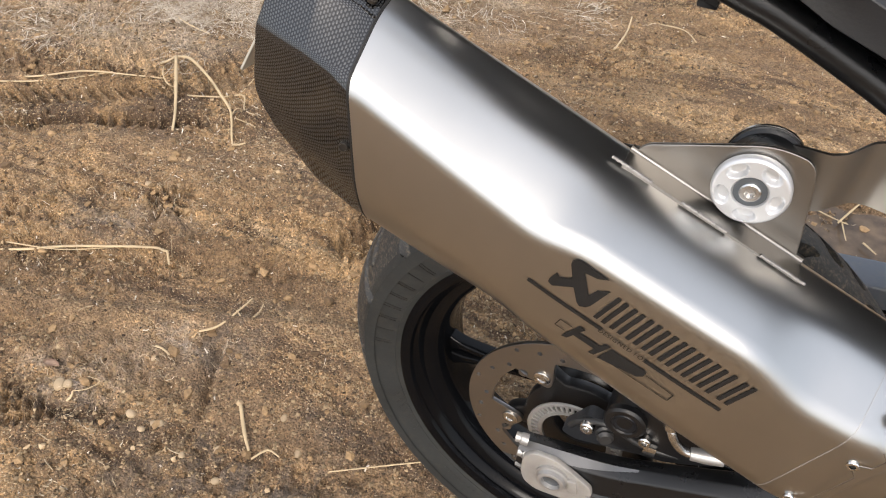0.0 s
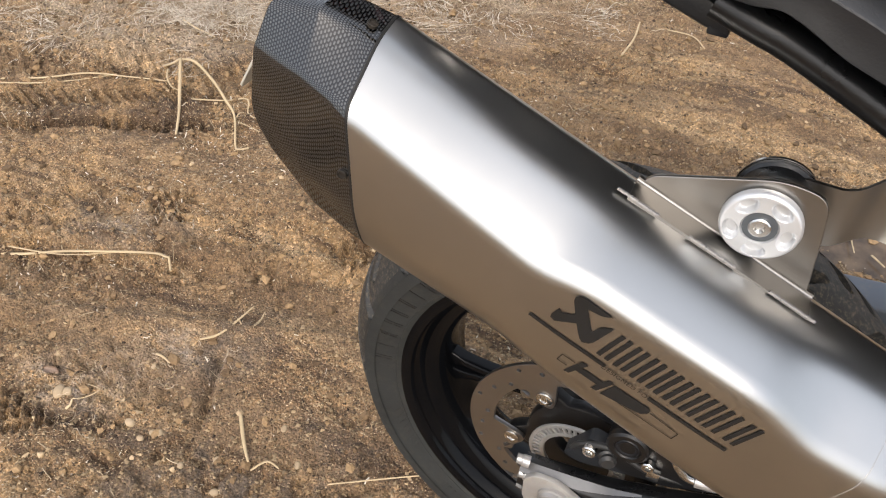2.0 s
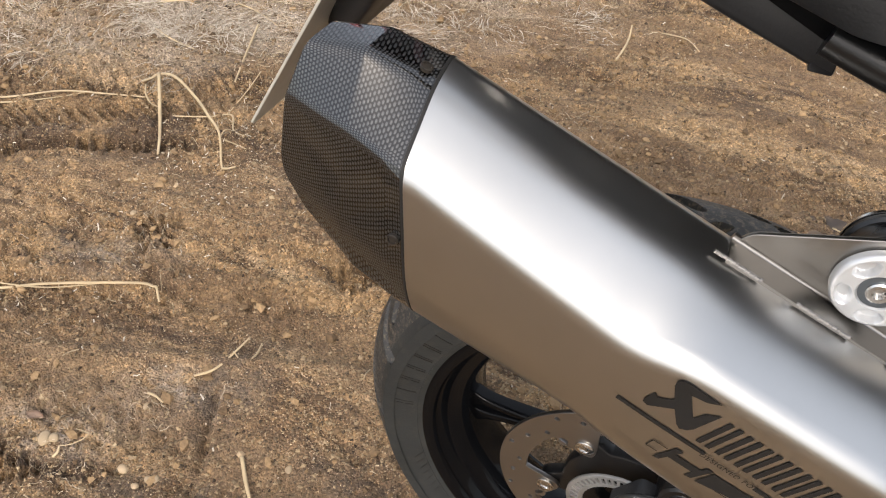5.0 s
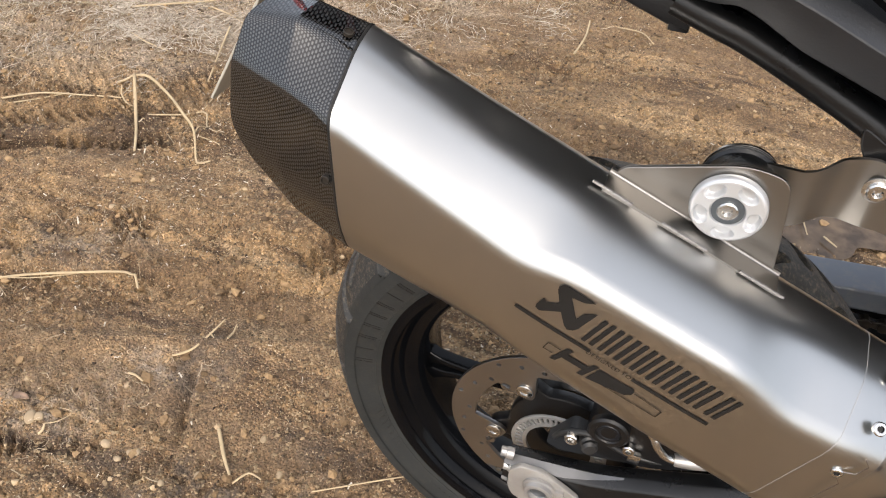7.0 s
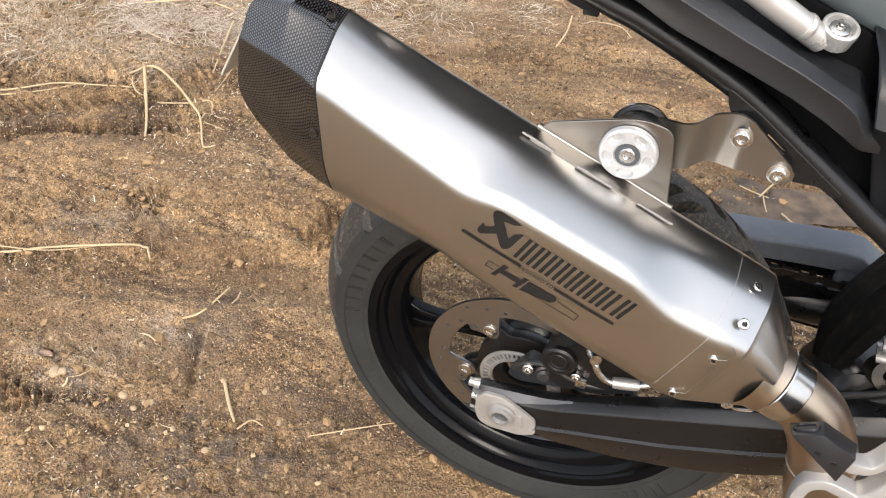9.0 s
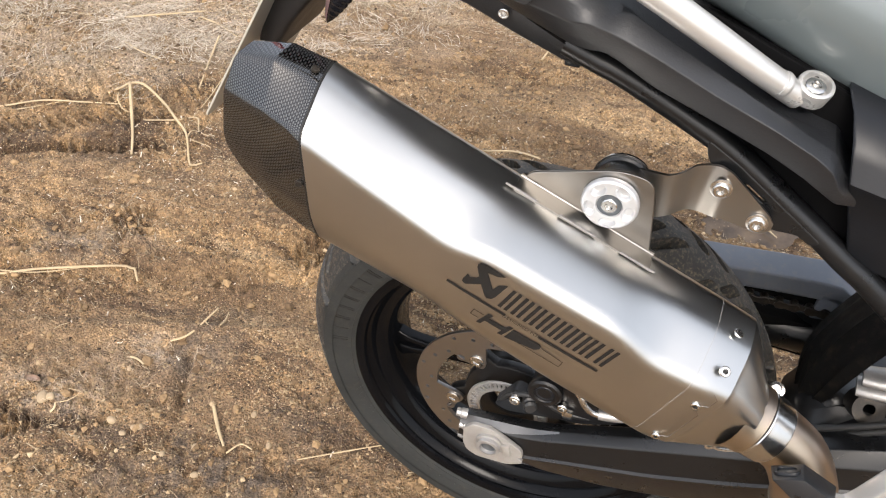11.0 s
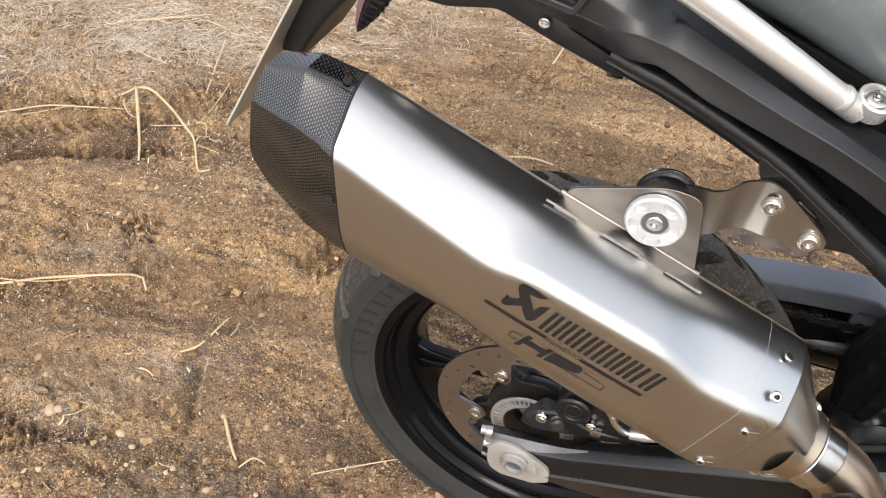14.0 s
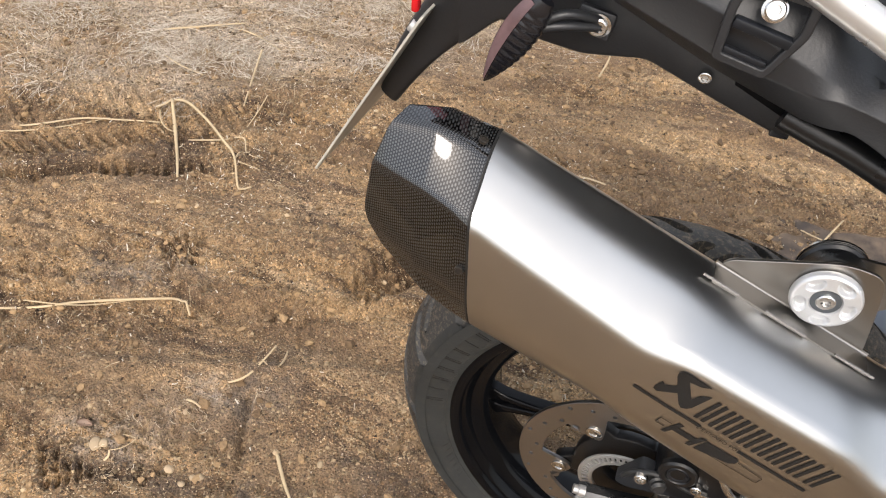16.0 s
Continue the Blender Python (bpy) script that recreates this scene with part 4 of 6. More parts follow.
# -- swingarm and brake --
def swingarm():
    rings = []
    for x in np.linspace(-0.028, 0.56, 70):
        zt = eased(x, [-0.03, 0.015, 0.06, 0.10, 0.1575, 0.24, 0.294, 0.40, 0.56], [0.328, 0.3355, 0.344, 0.3595, 0.385, 0.426, 0.448, 0.49, 0.53], 0.01)
        zi = zt - 0.004
        zm = eased(x, [-0.03, 0.018, 0.048, 0.076, 0.1045, 0.173, 0.245, 0.298, 0.40, 0.56], [0.322, 0.3290, 0.334, 0.3425, 0.3550, 0.3840, 0.415, 0.4380, 0.47, 0.51], 0.01)
        zl = eased(x, [-0.03, 0.0, 0.057, 0.119, 0.193, 0.261, 0.310, 0.56], [0.302, 0.293, 0.301, 0.3215, 0.347, 0.377, 0.401, 0.49], 0.01)
        zb = eased(x, [-0.03, 0.02, 0.08, 0.149, 0.203, 0.24, 0.275, 0.317, 0.56], [0.296, 0.278, 0.272, 0.283, 0.299, 0.312, 0.329, 0.352, 0.45], 0.01)
        yo = np.interp(x, [-0.03, 0.1, 0.3, 0.56], [-0.051, -0.050, -0.052, -0.03])
        yi = np.interp(x, [-0.03, 0.1, 0.25, 0.56], [-0.024, -0.022, -0.018, 0.03])
        rings.append(rounded([Vector((x, yi, zi - 0.012)), Vector((x, yi, zi)), Vector((x, yo + 0.016, zt - 0.001)), Vector((x, yo + 0.012, zt)), Vector((x, yo, zm)), Vector((x, yo + 0.0005, zl + 0.0022)), Vector((x, yo - 0.0028, zl)), Vector((x, yo - 0.0018, zl - 0.003)), Vector((x, yo + 0.008, zb)), Vector((x, yi, zb + 0.004))], [0.003, 0.003, 0.002, 0.002, 0.0025, 0.0006, 0.0007, 0.001, 0.006, 0.006], 3))
    arm = part("swingarm", loft(rings), BLACK_PAINT, bike, "black cast swingarm with a bright edge line")
    # bright metal strip added for the highlight along its worn upper rear edge
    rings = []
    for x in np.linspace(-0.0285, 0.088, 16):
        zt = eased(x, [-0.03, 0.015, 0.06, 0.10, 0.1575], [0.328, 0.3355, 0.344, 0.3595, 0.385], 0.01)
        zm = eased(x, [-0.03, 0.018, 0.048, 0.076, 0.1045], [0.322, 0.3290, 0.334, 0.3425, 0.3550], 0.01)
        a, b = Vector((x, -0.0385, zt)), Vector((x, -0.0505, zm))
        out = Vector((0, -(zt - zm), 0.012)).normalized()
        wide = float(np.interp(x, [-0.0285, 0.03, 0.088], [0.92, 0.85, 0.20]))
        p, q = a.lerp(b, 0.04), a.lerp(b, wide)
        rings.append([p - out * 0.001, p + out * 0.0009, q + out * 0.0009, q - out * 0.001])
    part("worn_edge", loft(rings), HIGHLIGHT_METAL, arm, "bright metal strip for the highlight on the worn swingarm edge")
    # axle carrier plate, nut and adjuster
    outline = rounded([Vector((x, z, 0)) for x, z in ((-0.020, 0.326), (-0.019, 0.300), (-0.013, 0.287), (0.0, 0.281), (0.038, 0.285), (0.056, 0.297), (0.046, 0.3045), (0.054, 0.3065), (0.051, 0.318), (0.031, 0.330), (0.011, 0.340), (-0.010, 0.338))], 0.004, 3)
    part("axle_plate", plate([(p.x, p.y) for p in outline], [], 0.006, side(-0.0545), 0.001), AXLE, arm, "pale dirty axle plate with a notch")
    part("plate_step", moved(box(-0.0045, 0.0045, -0.003, 0.003, -0.010, 0.010, 0.0012), Matrix.Translation((0.0345, -0.0585, 0.3135)) @ Matrix.Rotation(radians(-12), 4, "Y")), AXLE, arm)
    part("axle_nut", lathe([(0, 0), (0, 0.0172), (0.003, 0.0172), (0.004, 0.0150), (0.008, 0.0142), (0.0088, 0.0125), (0.0088, 0.0102), (0.0040, 0.0092), (0.0040, 0)], (0.0130, -0.0572, 0.3145), (0, -1, -0.04), 36), CAST, arm, "worn hollow steel axle nut")
    part("axle_end", lathe([(0, 0), (0, 0.0090), (0.0007, 0.0088), (0.0010, 0.0070), (0.0006, 0)], (0.0130, -0.0612, 0.3143), (0, -1, -0.04), 32), BOLT_DARK, arm, "dull blue-grey end of the hollow axle")
    for x, z in ((-0.027, 0.3395), (-0.022, 0.3175)):
        part("adjuster_bolt", lathe([(0, 0), (0, 0.0062), (0.007, 0.0062), (0.008, 0.0052), (0.013, 0.0052), (0.0135, 0)], (x + 0.006, -0.046, z), (-1, -0.15, 0.1), 18), CAST, arm, "bright chain adjuster bolt")
    return arm


def brake_caliper():
    y = -0.012
    body = loft([[Vector((p.x, yy, p.y)) for p in rounded([Vector((a, b, 0)) for a, b in ((0.038, 0.372), (0.048, 0.412), (0.075, 0.432), (0.120, 0.436), (0.150, 0.415), (0.150, 0.385), (0.105, 0.362), (0.060, 0.356))], 0.010, 3)] for yy in (0.03, y - 0.008, y - 0.013)])
    cal = part("brake_caliper", body, HUB_BLACK, bike, "black rear brake caliper")
    part("piston_cap", lathe([(0, 0), (0, 0.020), (0.006, 0.020), (0.008, 0.0175), (0.008, 0.013), (0.0065, 0.012), (0.0065, 0)], (0.0600, y - 0.014, 0.4040), (0, -1, 0), 40), HUB_BLACK, cal, "round black piston cap with a plain ring")
    part("cap_mark", lathe([(0, 0.0075), (0.0007, 0.0085), (0.0007, 0.0105), (0, 0.0112)], (0.0600, y - 0.0207, 0.4040), (0, -1, 0), 36), SATIN_BLACK, cal)
    for x, z, r in ((0.029, 0.374, 0.0072), (0.083, 0.387, 0.0062)):
        part("caliper_bolt", bolt_head((x, y - 0.014, z), (0, -1, 0), r, 0.007), CHROME, cal, "zinc caliper bolt")
    part("rubber_boot", lathe([(0, 0), (0, 0.008), (0.004, 0.009), (0.006, 0.007), (0.010, 0.0085), (0.013, 0.006), (0.013, 0)], (0.045, y - 0.013, 0.374), (0.3, -0.9, 0.1), 24), HOSE, cal)
    bracket = loft([[Vector((p.x, yy, p.y)) for p in rounded([Vector((a, b, 0)) for a, b in ((0.004, 0.346), (0.014, 0.362), (0.026, 0.384), (0.038, 0.382), (0.060, 0.376), (0.130, 0.392), (0.150, 0.384), (0.120, 0.366), (0.060, 0.350), (0.020, 0.340))], 0.006, 3)] for yy in (-0.008, -0.020, -0.023)])
    part("caliper_bracket", bracket, BLACK_PLASTIC, cal)
    part("brake_hose", tube([(0.090, -0.028, 0.438), (0.098, -0.040, 0.432), (0.106, -0.042, 0.419), (0.120, -0.040, 0.409), (0.150, -0.036, 0.413), (0.20, -0.024, 0.440)], 0.0045, 40, 12), CHROME, cal, "braided steel brake hose")
    part("hose_fitting", lathe([(0, 0), (0, 0.0085), (0.006, 0.009), (0.010, 0.0075), (0.018, 0.0065), (0.018, 0)], (0.092, -0.028, 0.436), (0.35, -0.9, 0.15), 24), CHROME, cal, "zinc banjo fitting")
    part("crimp_sleeve", tube([(0.122, -0.040, 0.409), (0.150, -0.036, 0.413)], [0.006, 0.007, 0.006], 10, 16), CAST, cal, "silver crimp sleeve")
    part("sensor_cable", tube([(0.01, -0.018, 0.345), (0.020, -0.024, 0.372), (0.048, -0.026, 0.385), (0.09, -0.024, 0.372), (0.14, -0.02, 0.38)], 0.0032, 40, 10), HOSE, cal, "black sensor cable")
    part("hose_clip", moved(box(-0.006, 0.006, -0.003, 0.003, -0.006, 0.006, 0.001), Matrix.Translation((0.090, -0.029, 0.378))), CHROME, cal, "zinc hose clip")
    return cal


# -- frame, tail and seat --
def subframe():
    pts = [(0.014, -0.046, 0.8255), (0.040, -0.049, 0.8185), (0.058, -0.050, 0.8135), (0.0914, -0.050, 0.8000), (0.1356, -0.050, 0.7805), (0.165, -0.050, 0.7637), (0.1935, -0.050, 0.7448), (0.2311, -0.050, 0.7200), (0.26, -0.050, 0.7000), (0.30, -0.048, 0.672), (0.42, -0.04, 0.575)]
    t = part("subframe_tube", tube(pts, 0.0100, 80, 28), BLACK_PAINT, bike, "black painted steel frame tube")
    lug = rounded([Vector((x, z, 0)) for x, z in ((0.134, 0.780), (0.1365, 0.7690), (0.1450, 0.7560), (0.186, 0.7190), (0.2023, 0.7185), (0.2186, 0.7195), (0.2300, 0.7130), (0.236, 0.7160), (0.192, 0.7450), (0.160, 0.766))], 0.003, 3)
    slot = rounded([Vector((x, z, 0)) for x, z in ((0.1675, 0.7500), (0.1705, 0.7535), (0.1880, 0.7425), (0.1865, 0.7380))], 0.002, 3)
    part("frame_lug", plate([(p.x, p.y) for p in lug], [[(p.x, p.y) for p in slot]], 0.005, side(-0.058), 0.001), BLACK_PAINT, t, "black welded frame lug with a slot")
    # black sheet that stands in for the shaded space between the tube and the tail
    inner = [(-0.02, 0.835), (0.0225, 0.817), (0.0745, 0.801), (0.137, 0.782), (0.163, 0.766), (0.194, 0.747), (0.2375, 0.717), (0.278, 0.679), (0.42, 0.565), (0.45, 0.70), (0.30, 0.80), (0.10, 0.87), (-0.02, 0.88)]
    part("inner_guard", plate(inner, [], 0.004, side(-0.040), 0.0005), INNER_BLACK, t, "matt black sheet standing in for the shaded gap behind the tube")
    # unseen block, added so that the muffler's top reflects something dark
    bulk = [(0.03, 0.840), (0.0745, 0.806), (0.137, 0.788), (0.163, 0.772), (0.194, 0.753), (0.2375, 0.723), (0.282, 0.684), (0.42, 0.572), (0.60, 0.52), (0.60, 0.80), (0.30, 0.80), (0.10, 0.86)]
    part("inner_body", plate(bulk, [], 0.18, side(0.056), 0.004), INNER_BLACK, t, "unseen black block added for dark reflections in the muffler")
    return t


def tail_loft(xs, rows, mat, name, label, parent=None, r=0.006, soft=0.006):
    """A shell through stations along the bike: rows give (stations, y's, z's) for each line round it."""
    rings = []
    for x in xs:
        ring = [Vector((x, eased(x, a, b, soft), eased(x, a, c, soft))) for a, b, c in rows]
        rings.append(rounded(ring, r, 3))
    return part(name, loft(rings), mat, parent or bike, label)


def tail():
    # lower shell below the seam
    xs = np.linspace(-0.225, 0.024, 44)
    X = [-0.225, -0.19, -0.16, -0.125, -0.08, -0.03, 0.024]
    seam_z = [0.900, 0.893, 0.886, 0.877, 0.866, 0.850, 0.838]
    low_z = [0.790, 0.8275, 0.819, 0.8170, 0.8290, 0.8143, 0.7970]
    under = tail_loft(xs, [(X, [-0.005, -0.015, -0.022, -0.028, -0.037, -0.041, -0.043], seam_z), (X, [0.005, -0.008, -0.012, -0.014, -0.024, -0.030, -0.030], low_z),
                           (X, [0.145, 0.158, 0.162, 0.162, 0.17, 0.174, 0.176], low_z), (X, [0.155, 0.165, 0.172, 0.178, 0.184, 0.188, 0.192], seam_z)], BLACK_PLASTIC, "undertail", "black plastic undertail", r=0.004)
    part("tail_screw", bolt_head((-0.0396, -0.0360, 0.8330), (0, -0.95, -0.15), 0.0044, 0.003), CHROME, under, "zinc tail screw")
    part("indicator_screw", bolt_head((-0.116, -0.0300, 0.8490), (0, -0.95, -0.1), 0.0066, 0.005, 0.0086), CHROME, under, "zinc star screw with a flange")
    part("screw_star", socket_star((-0.116, -0.0325, 0.8488), (0, -0.95, -0.1), 0.0064, 0.0016), CHROME, under)
    part("channel_end", box(0.012, 0.0250, -0.0310, -0.010, 0.7985, 0.8080, 0.0015), SATIN_BLACK, under)
    # upper side cover: a lower band, a chamfer above it, a ridge and a sunken shelf
    X = [-0.26, -0.12, -0.04, 0.020, 0.034, 0.046, 0.058, 0.083, 0.130, 0.171, 0.200, 0.214, 0.226, 0.245, 0.30]
    low = [0.904, 0.876, 0.850, 0.838, 0.839, 0.8425, 0.838, 0.8257, 0.8100, 0.7958, 0.7830, 0.7755, 0.7680, 0.762, 0.74]
    ylow = [-0.010, -0.040, -0.056, -0.074, -0.080, -0.085, -0.085, -0.085, -0.085, -0.085, -0.085, -0.085, -0.083, -0.070, -0.05]
    mid = [0.915, 0.886, 0.868, 0.861, 0.8630, 0.8615, 0.8580, 0.8500, 0.8320, 0.8180, 0.8060, 0.7975, 0.7790, 0.770, 0.75]
    ymid = [-0.020, -0.056, -0.080, -0.090, -0.092, -0.093, -0.093, -0.093, -0.093, -0.093, -0.093, -0.092, -0.086, -0.072, -0.05]
    rid = [0.935, 0.910, 0.895, 0.873, 0.8690, 0.8680, 0.8714, 0.8600, 0.8400, 0.8220, 0.8100, 0.8045, 0.7890, 0.780, 0.76]
    yrid = [-0.028, -0.064, -0.086, -0.088, -0.084, -0.080, -0.078, -0.078, -0.078, -0.078, -0.078, -0.078, -0.080, -0.070, -0.05]
    val = [0.945, 0.925, 0.910, 0.890, 0.8800, 0.8740, 0.8660, 0.8490, 0.8280, 0.8150, 0.8085, 0.8065, 0.789, 0.778, 0.758]
    yval = [-0.012, -0.055, -0.078, -0.078, -0.073, -0.069, -0.066, -0.062, -0.060, -0.059, -0.057, -0.055, -0.053, -0.045, -0.03]
    sh = [0.960, 0.940, 0.930, 0.915, 0.909, 0.897, 0.886, 0.864, 0.838, 0.822, 0.812, 0.808, 0.800, 0.79, 0.76]
    ysh = [0.0, -0.045, -0.066, -0.066, -0.054, -0.046, -0.040, -0.034, -0.029, -0.027, -0.025, -0.024, -0.022, -0.018, -0.01]
    top = [z + 0.02 for z in sh]
    rows = [(X, ylow, low), (X, ymid, mid), (X, yrid, rid), (X, yval, val), (X, ysh, sh), (X, [y + 0.02 for y in ysh], top),
            (X, [0.16 - y for y in ysh], top), (X, [0.18 - y for y in ysh], sh), (X, [0.18 - y for y in yrid], rid), (X, [0.18 - y for y in ylow], low)]
    cover = tail_loft(np.linspace(-0.25, 0.30, 140), rows, BLACK_PLASTIC, "side_cover", "grained black plastic tail side cover", r=0.0016, soft=0.0035)
    cover.data.set_sharp_from_angle(angle=radians(16))
    # smooth side panel that meets the cover at a slanting edge
    rings = []
    for z in (0.700, 0.745, 0.770, 0.7905, 0.805, 0.815, 0.826, 0.836):
        x = float(np.interp(z, [0.700, 0.7905, 0.8256, 0.845, 0.880], [0.262, 0.2265, 0.2165, 0.205, 0.180]))
        y = float(np.interp(z, [0.700, 0.77, 0.7905, 0.815, 0.836], [-0.050, -0.074, -0.089, -0.078, -0.045]))
        rings.append(rounded([Vector((x + 0.004, y + 0.030, z)), Vector((x, y, z)), Vector((x + 0.030, y - 0.002, z - 0.004)), Vector((x + 0.25, y + 0.03, z - 0.07)), Vector((x + 0.25, 0.02, z - 0.07))], 0.003, 3))
    part("side_panel", loft(rings), SATIN_BLACK, cover, "smooth satin black side panel")
    # recess round the rear rail bolt
    fr = frame_of((-0.020, -0.0885, 0.888), (0.98, 0, -0.20), (0.20, 0, 0.98))
    rim = rounded([Vector((a, b, 0)) for a, b in ((-0.024, 0.028), (-0.0235, 0.009), (-0.0185, -0.019), (0.0126, -0.019), (0.021, 0.0107), (0.018, 0.030))], 0.003, 3)
    inn = rounded([Vector((a, b, 0)) for a, b in ((-0.021, 0.025), (-0.0205, 0.009), (-0.0160, -0.0160), (0.0108, -0.0160), (0.018, 0.0105), (0.0155, 0.027))], 0.0025, 3)
    part("recess_frame", plate([(p.x, p.y) for p in rim], [[(p.x, p.y) for p in inn]], 0.006, fr, 0.0012), BLACK_PLASTIC, cover)
    part("recess_step", moved(box(-0.018, 0.016, 0.0005, 0.0065, -0.004, 0.0035, 0.0012), fr), SATIN_BLACK, cover)
    part("recess_lip", moved(box(-0.0155, 0.0105, -0.0155, -0.0110, -0.003, 0.0015, 0.001), fr), SATIN_BLACK, cover)
    part("recess_bolt", bolt_head(fr @ Vector((-0.002, 0.0175, 0.001)), fr.to_3x3() @ Vector((0, 0.35, 1)), 0.0056, 0.005, 0.0070), CHROME, cover, "bright rail bolt in a recess")
    # seat and body panel above
    X = [-0.30, -0.10, 0.05, 0.14, 0.24, 0.40, 0.55]
    body = tail_loft(np.linspace(-0.26, 0.55, 50), [(X, [0.02, -0.02, -0.030, -0.028, -0.026, -0.02, 0.0], [0.965, 0.930, 0.884, 0.850, 0.806, 0.77, 0.74]), (X, [0.0, -0.040, -0.050, -0.050, -0.048, -0.04, -0.02], [1.0, 0.975, 0.935, 0.905, 0.875, 0.86, 0.85]),
                                                    (X, [0.02, -0.01, -0.01, -0.005, 0.0, 0.0, 0.0], [1.04, 1.02, 0.99, 0.965, 0.945, 0.93, 0.93]),
                                                    (X, [0.13, 0.16, 0.16, 0.155, 0.15, 0.15, 0.15], [1.04, 1.02, 0.99, 0.965, 0.945, 0.93, 0.93]), (X, [0.15, 0.19, 0.20, 0.20, 0.198, 0.19, 0.17], [1.0, 0.975, 0.935, 0.905, 0.875, 0.86, 0.85]), (X, [0.13, 0.17, 0.18, 0.178, 0.176, 0.17, 0.15], [0.965, 0.930, 0.884, 0.850, 0.806, 0.77, 0.74])],
                     GREY_BODY, "body_panel", "pale grey painted body panel", r=0.02)
    return cover


def grab_rail():
    pts = [(-0.167, -0.0890, 0.9955), (-0.0513, -0.0877, 0.9445), (0.0326, -0.0868, 0.9065), (0.0700, -0.0830, 0.8883), (0.1130, -0.0747, 0.8654), (0.1482, -0.0643, 0.8450), (0.180, -0.052, 0.8262)]
    rail = part("grab_rail", tube(pts, [0.0100, 0.0100, 0.0100, 0.0099, 0.0096, 0.0093, 0.0090], 70, 28), SILVER_PAINT, bike, "silver painted grab rail")
    ax = Vector((0.12, -0.34, 0.93)).normalized()
    foot = Vector((0.1885, -0.052, 0.8385)) - ax * 0.019
    part("rail_foot", lathe([(0.006, 0), (0.006, 0.0122), (0.016, 0.0130), (0.0183, 0.0126), (0.0190, 0.0116), (0.0190, 0.0100), (0.0135, 0.0092), (0.0135, 0)], foot, ax, 48), SILVER_PAINT, rail, "silver round rail foot")
    part("rail_weld", tube([(0.1640, -0.0600, 0.8370), (0.1662, -0.0589, 0.8358), (0.1684, -0.0578, 0.8346)], [0.0090, 0.0096, 0.0090], 9, 28), SILVER_PAINT, rail)
    p = foot + ax * 0.0130
    part("rail_bolt", bolt_head(p, ax, 0.0072, 0.005), CHROME, rail, "steel rail bolt")
    part("bolt_star", socket_star(p + ax * 0.0024, ax, 0.0072, 0.0016), CHROME, rail)
    return rail


def tail_light_and_plate():
    holder_rings = []
    for f in np.linspace(0, 1, 16):
        c = Vector((-0.190, MID, 0.860)).lerp(Vector((-0.292, MID, 0.720)), f)
        c.x -= 0.012 * math.sin(math.pi * f)
        w = np.interp(f, [0, 0.35, 1], [0.085, 0.065, 0.055])
        d = np.interp(f, [0, 0.4, 1], [0.030, 0.022, 0.010])
        nrm = Vector((0.80, 0, -0.58))
        holder_rings.append(rounded([c + Vector((0, -w, 0)) - nrm * d, c + Vector((0, w, 0)) - nrm * d, c + Vector((0, w, 0)) + nrm * d, c + Vector((0, -w, 0)) + nrm * d], 0.008, 3))
    holder = part("plate_holder", loft(holder_rings), BLACK_PLASTIC, bike, "black plastic number plate holder")
    a, b = Vector((-0.249, 0, 0.818)), Vector((-0.348, 0, 0.645))
    d = (b - a).normalized()
    nrm = Vector((-d.z, 0, d.x))
    corners = rounded([Vector((0.0, -0.092, 0)), Vector((0.20, -0.092, 0)), Vector((0.20, 0.092, 0)), Vector((0.0, 0.092, 0))], 0.006, 3)
    m = frame_of(Vector((a.x, MID, a.z)), d, (0, 1, 0))
    part("number_plate", plate([(p.x, p.y) for p in corners], [circle(0.03, -0.06, 0.004, 10)], 0.0022, m, 0.0004), PLATE_METAL, holder, "plain pale metal number plate seen edge-on", smooth=False)
    part("plate_screw", bolt_head(m @ Vector((0.03, -0.06, -0.001)), m.to_3x3() @ Vector((0, 0, -1)), 0.006, 0.006), WHITE_METAL, holder, "pale plate screw")
    lamp = loft([[Vector((-0.235 - 0.02 * f, MID + s * (0.070 - 0.02 * f), z)) for s, z in ((-1, 0.845), (1, 0.845), (1, 0.915), (-1, 0.915))] for f in (0, 0.5, 1)])
    part("tail_lamp", lamp, RED_LENS, bike, "red tail lamp lens")
    part("side_reflector", box(-0.254, -0.248, -0.028, -0.020, 0.826, 0.850, 0.002), RED_LENS, bike, "small red side reflector")
    part("tail_lamp_side", moved(box(-0.235, -0.175, -0.006, 0.156, 0.865, 0.90, 0.006), Matrix.Identity(4)), RED_LENS, bike, "red side of the tail lamp")


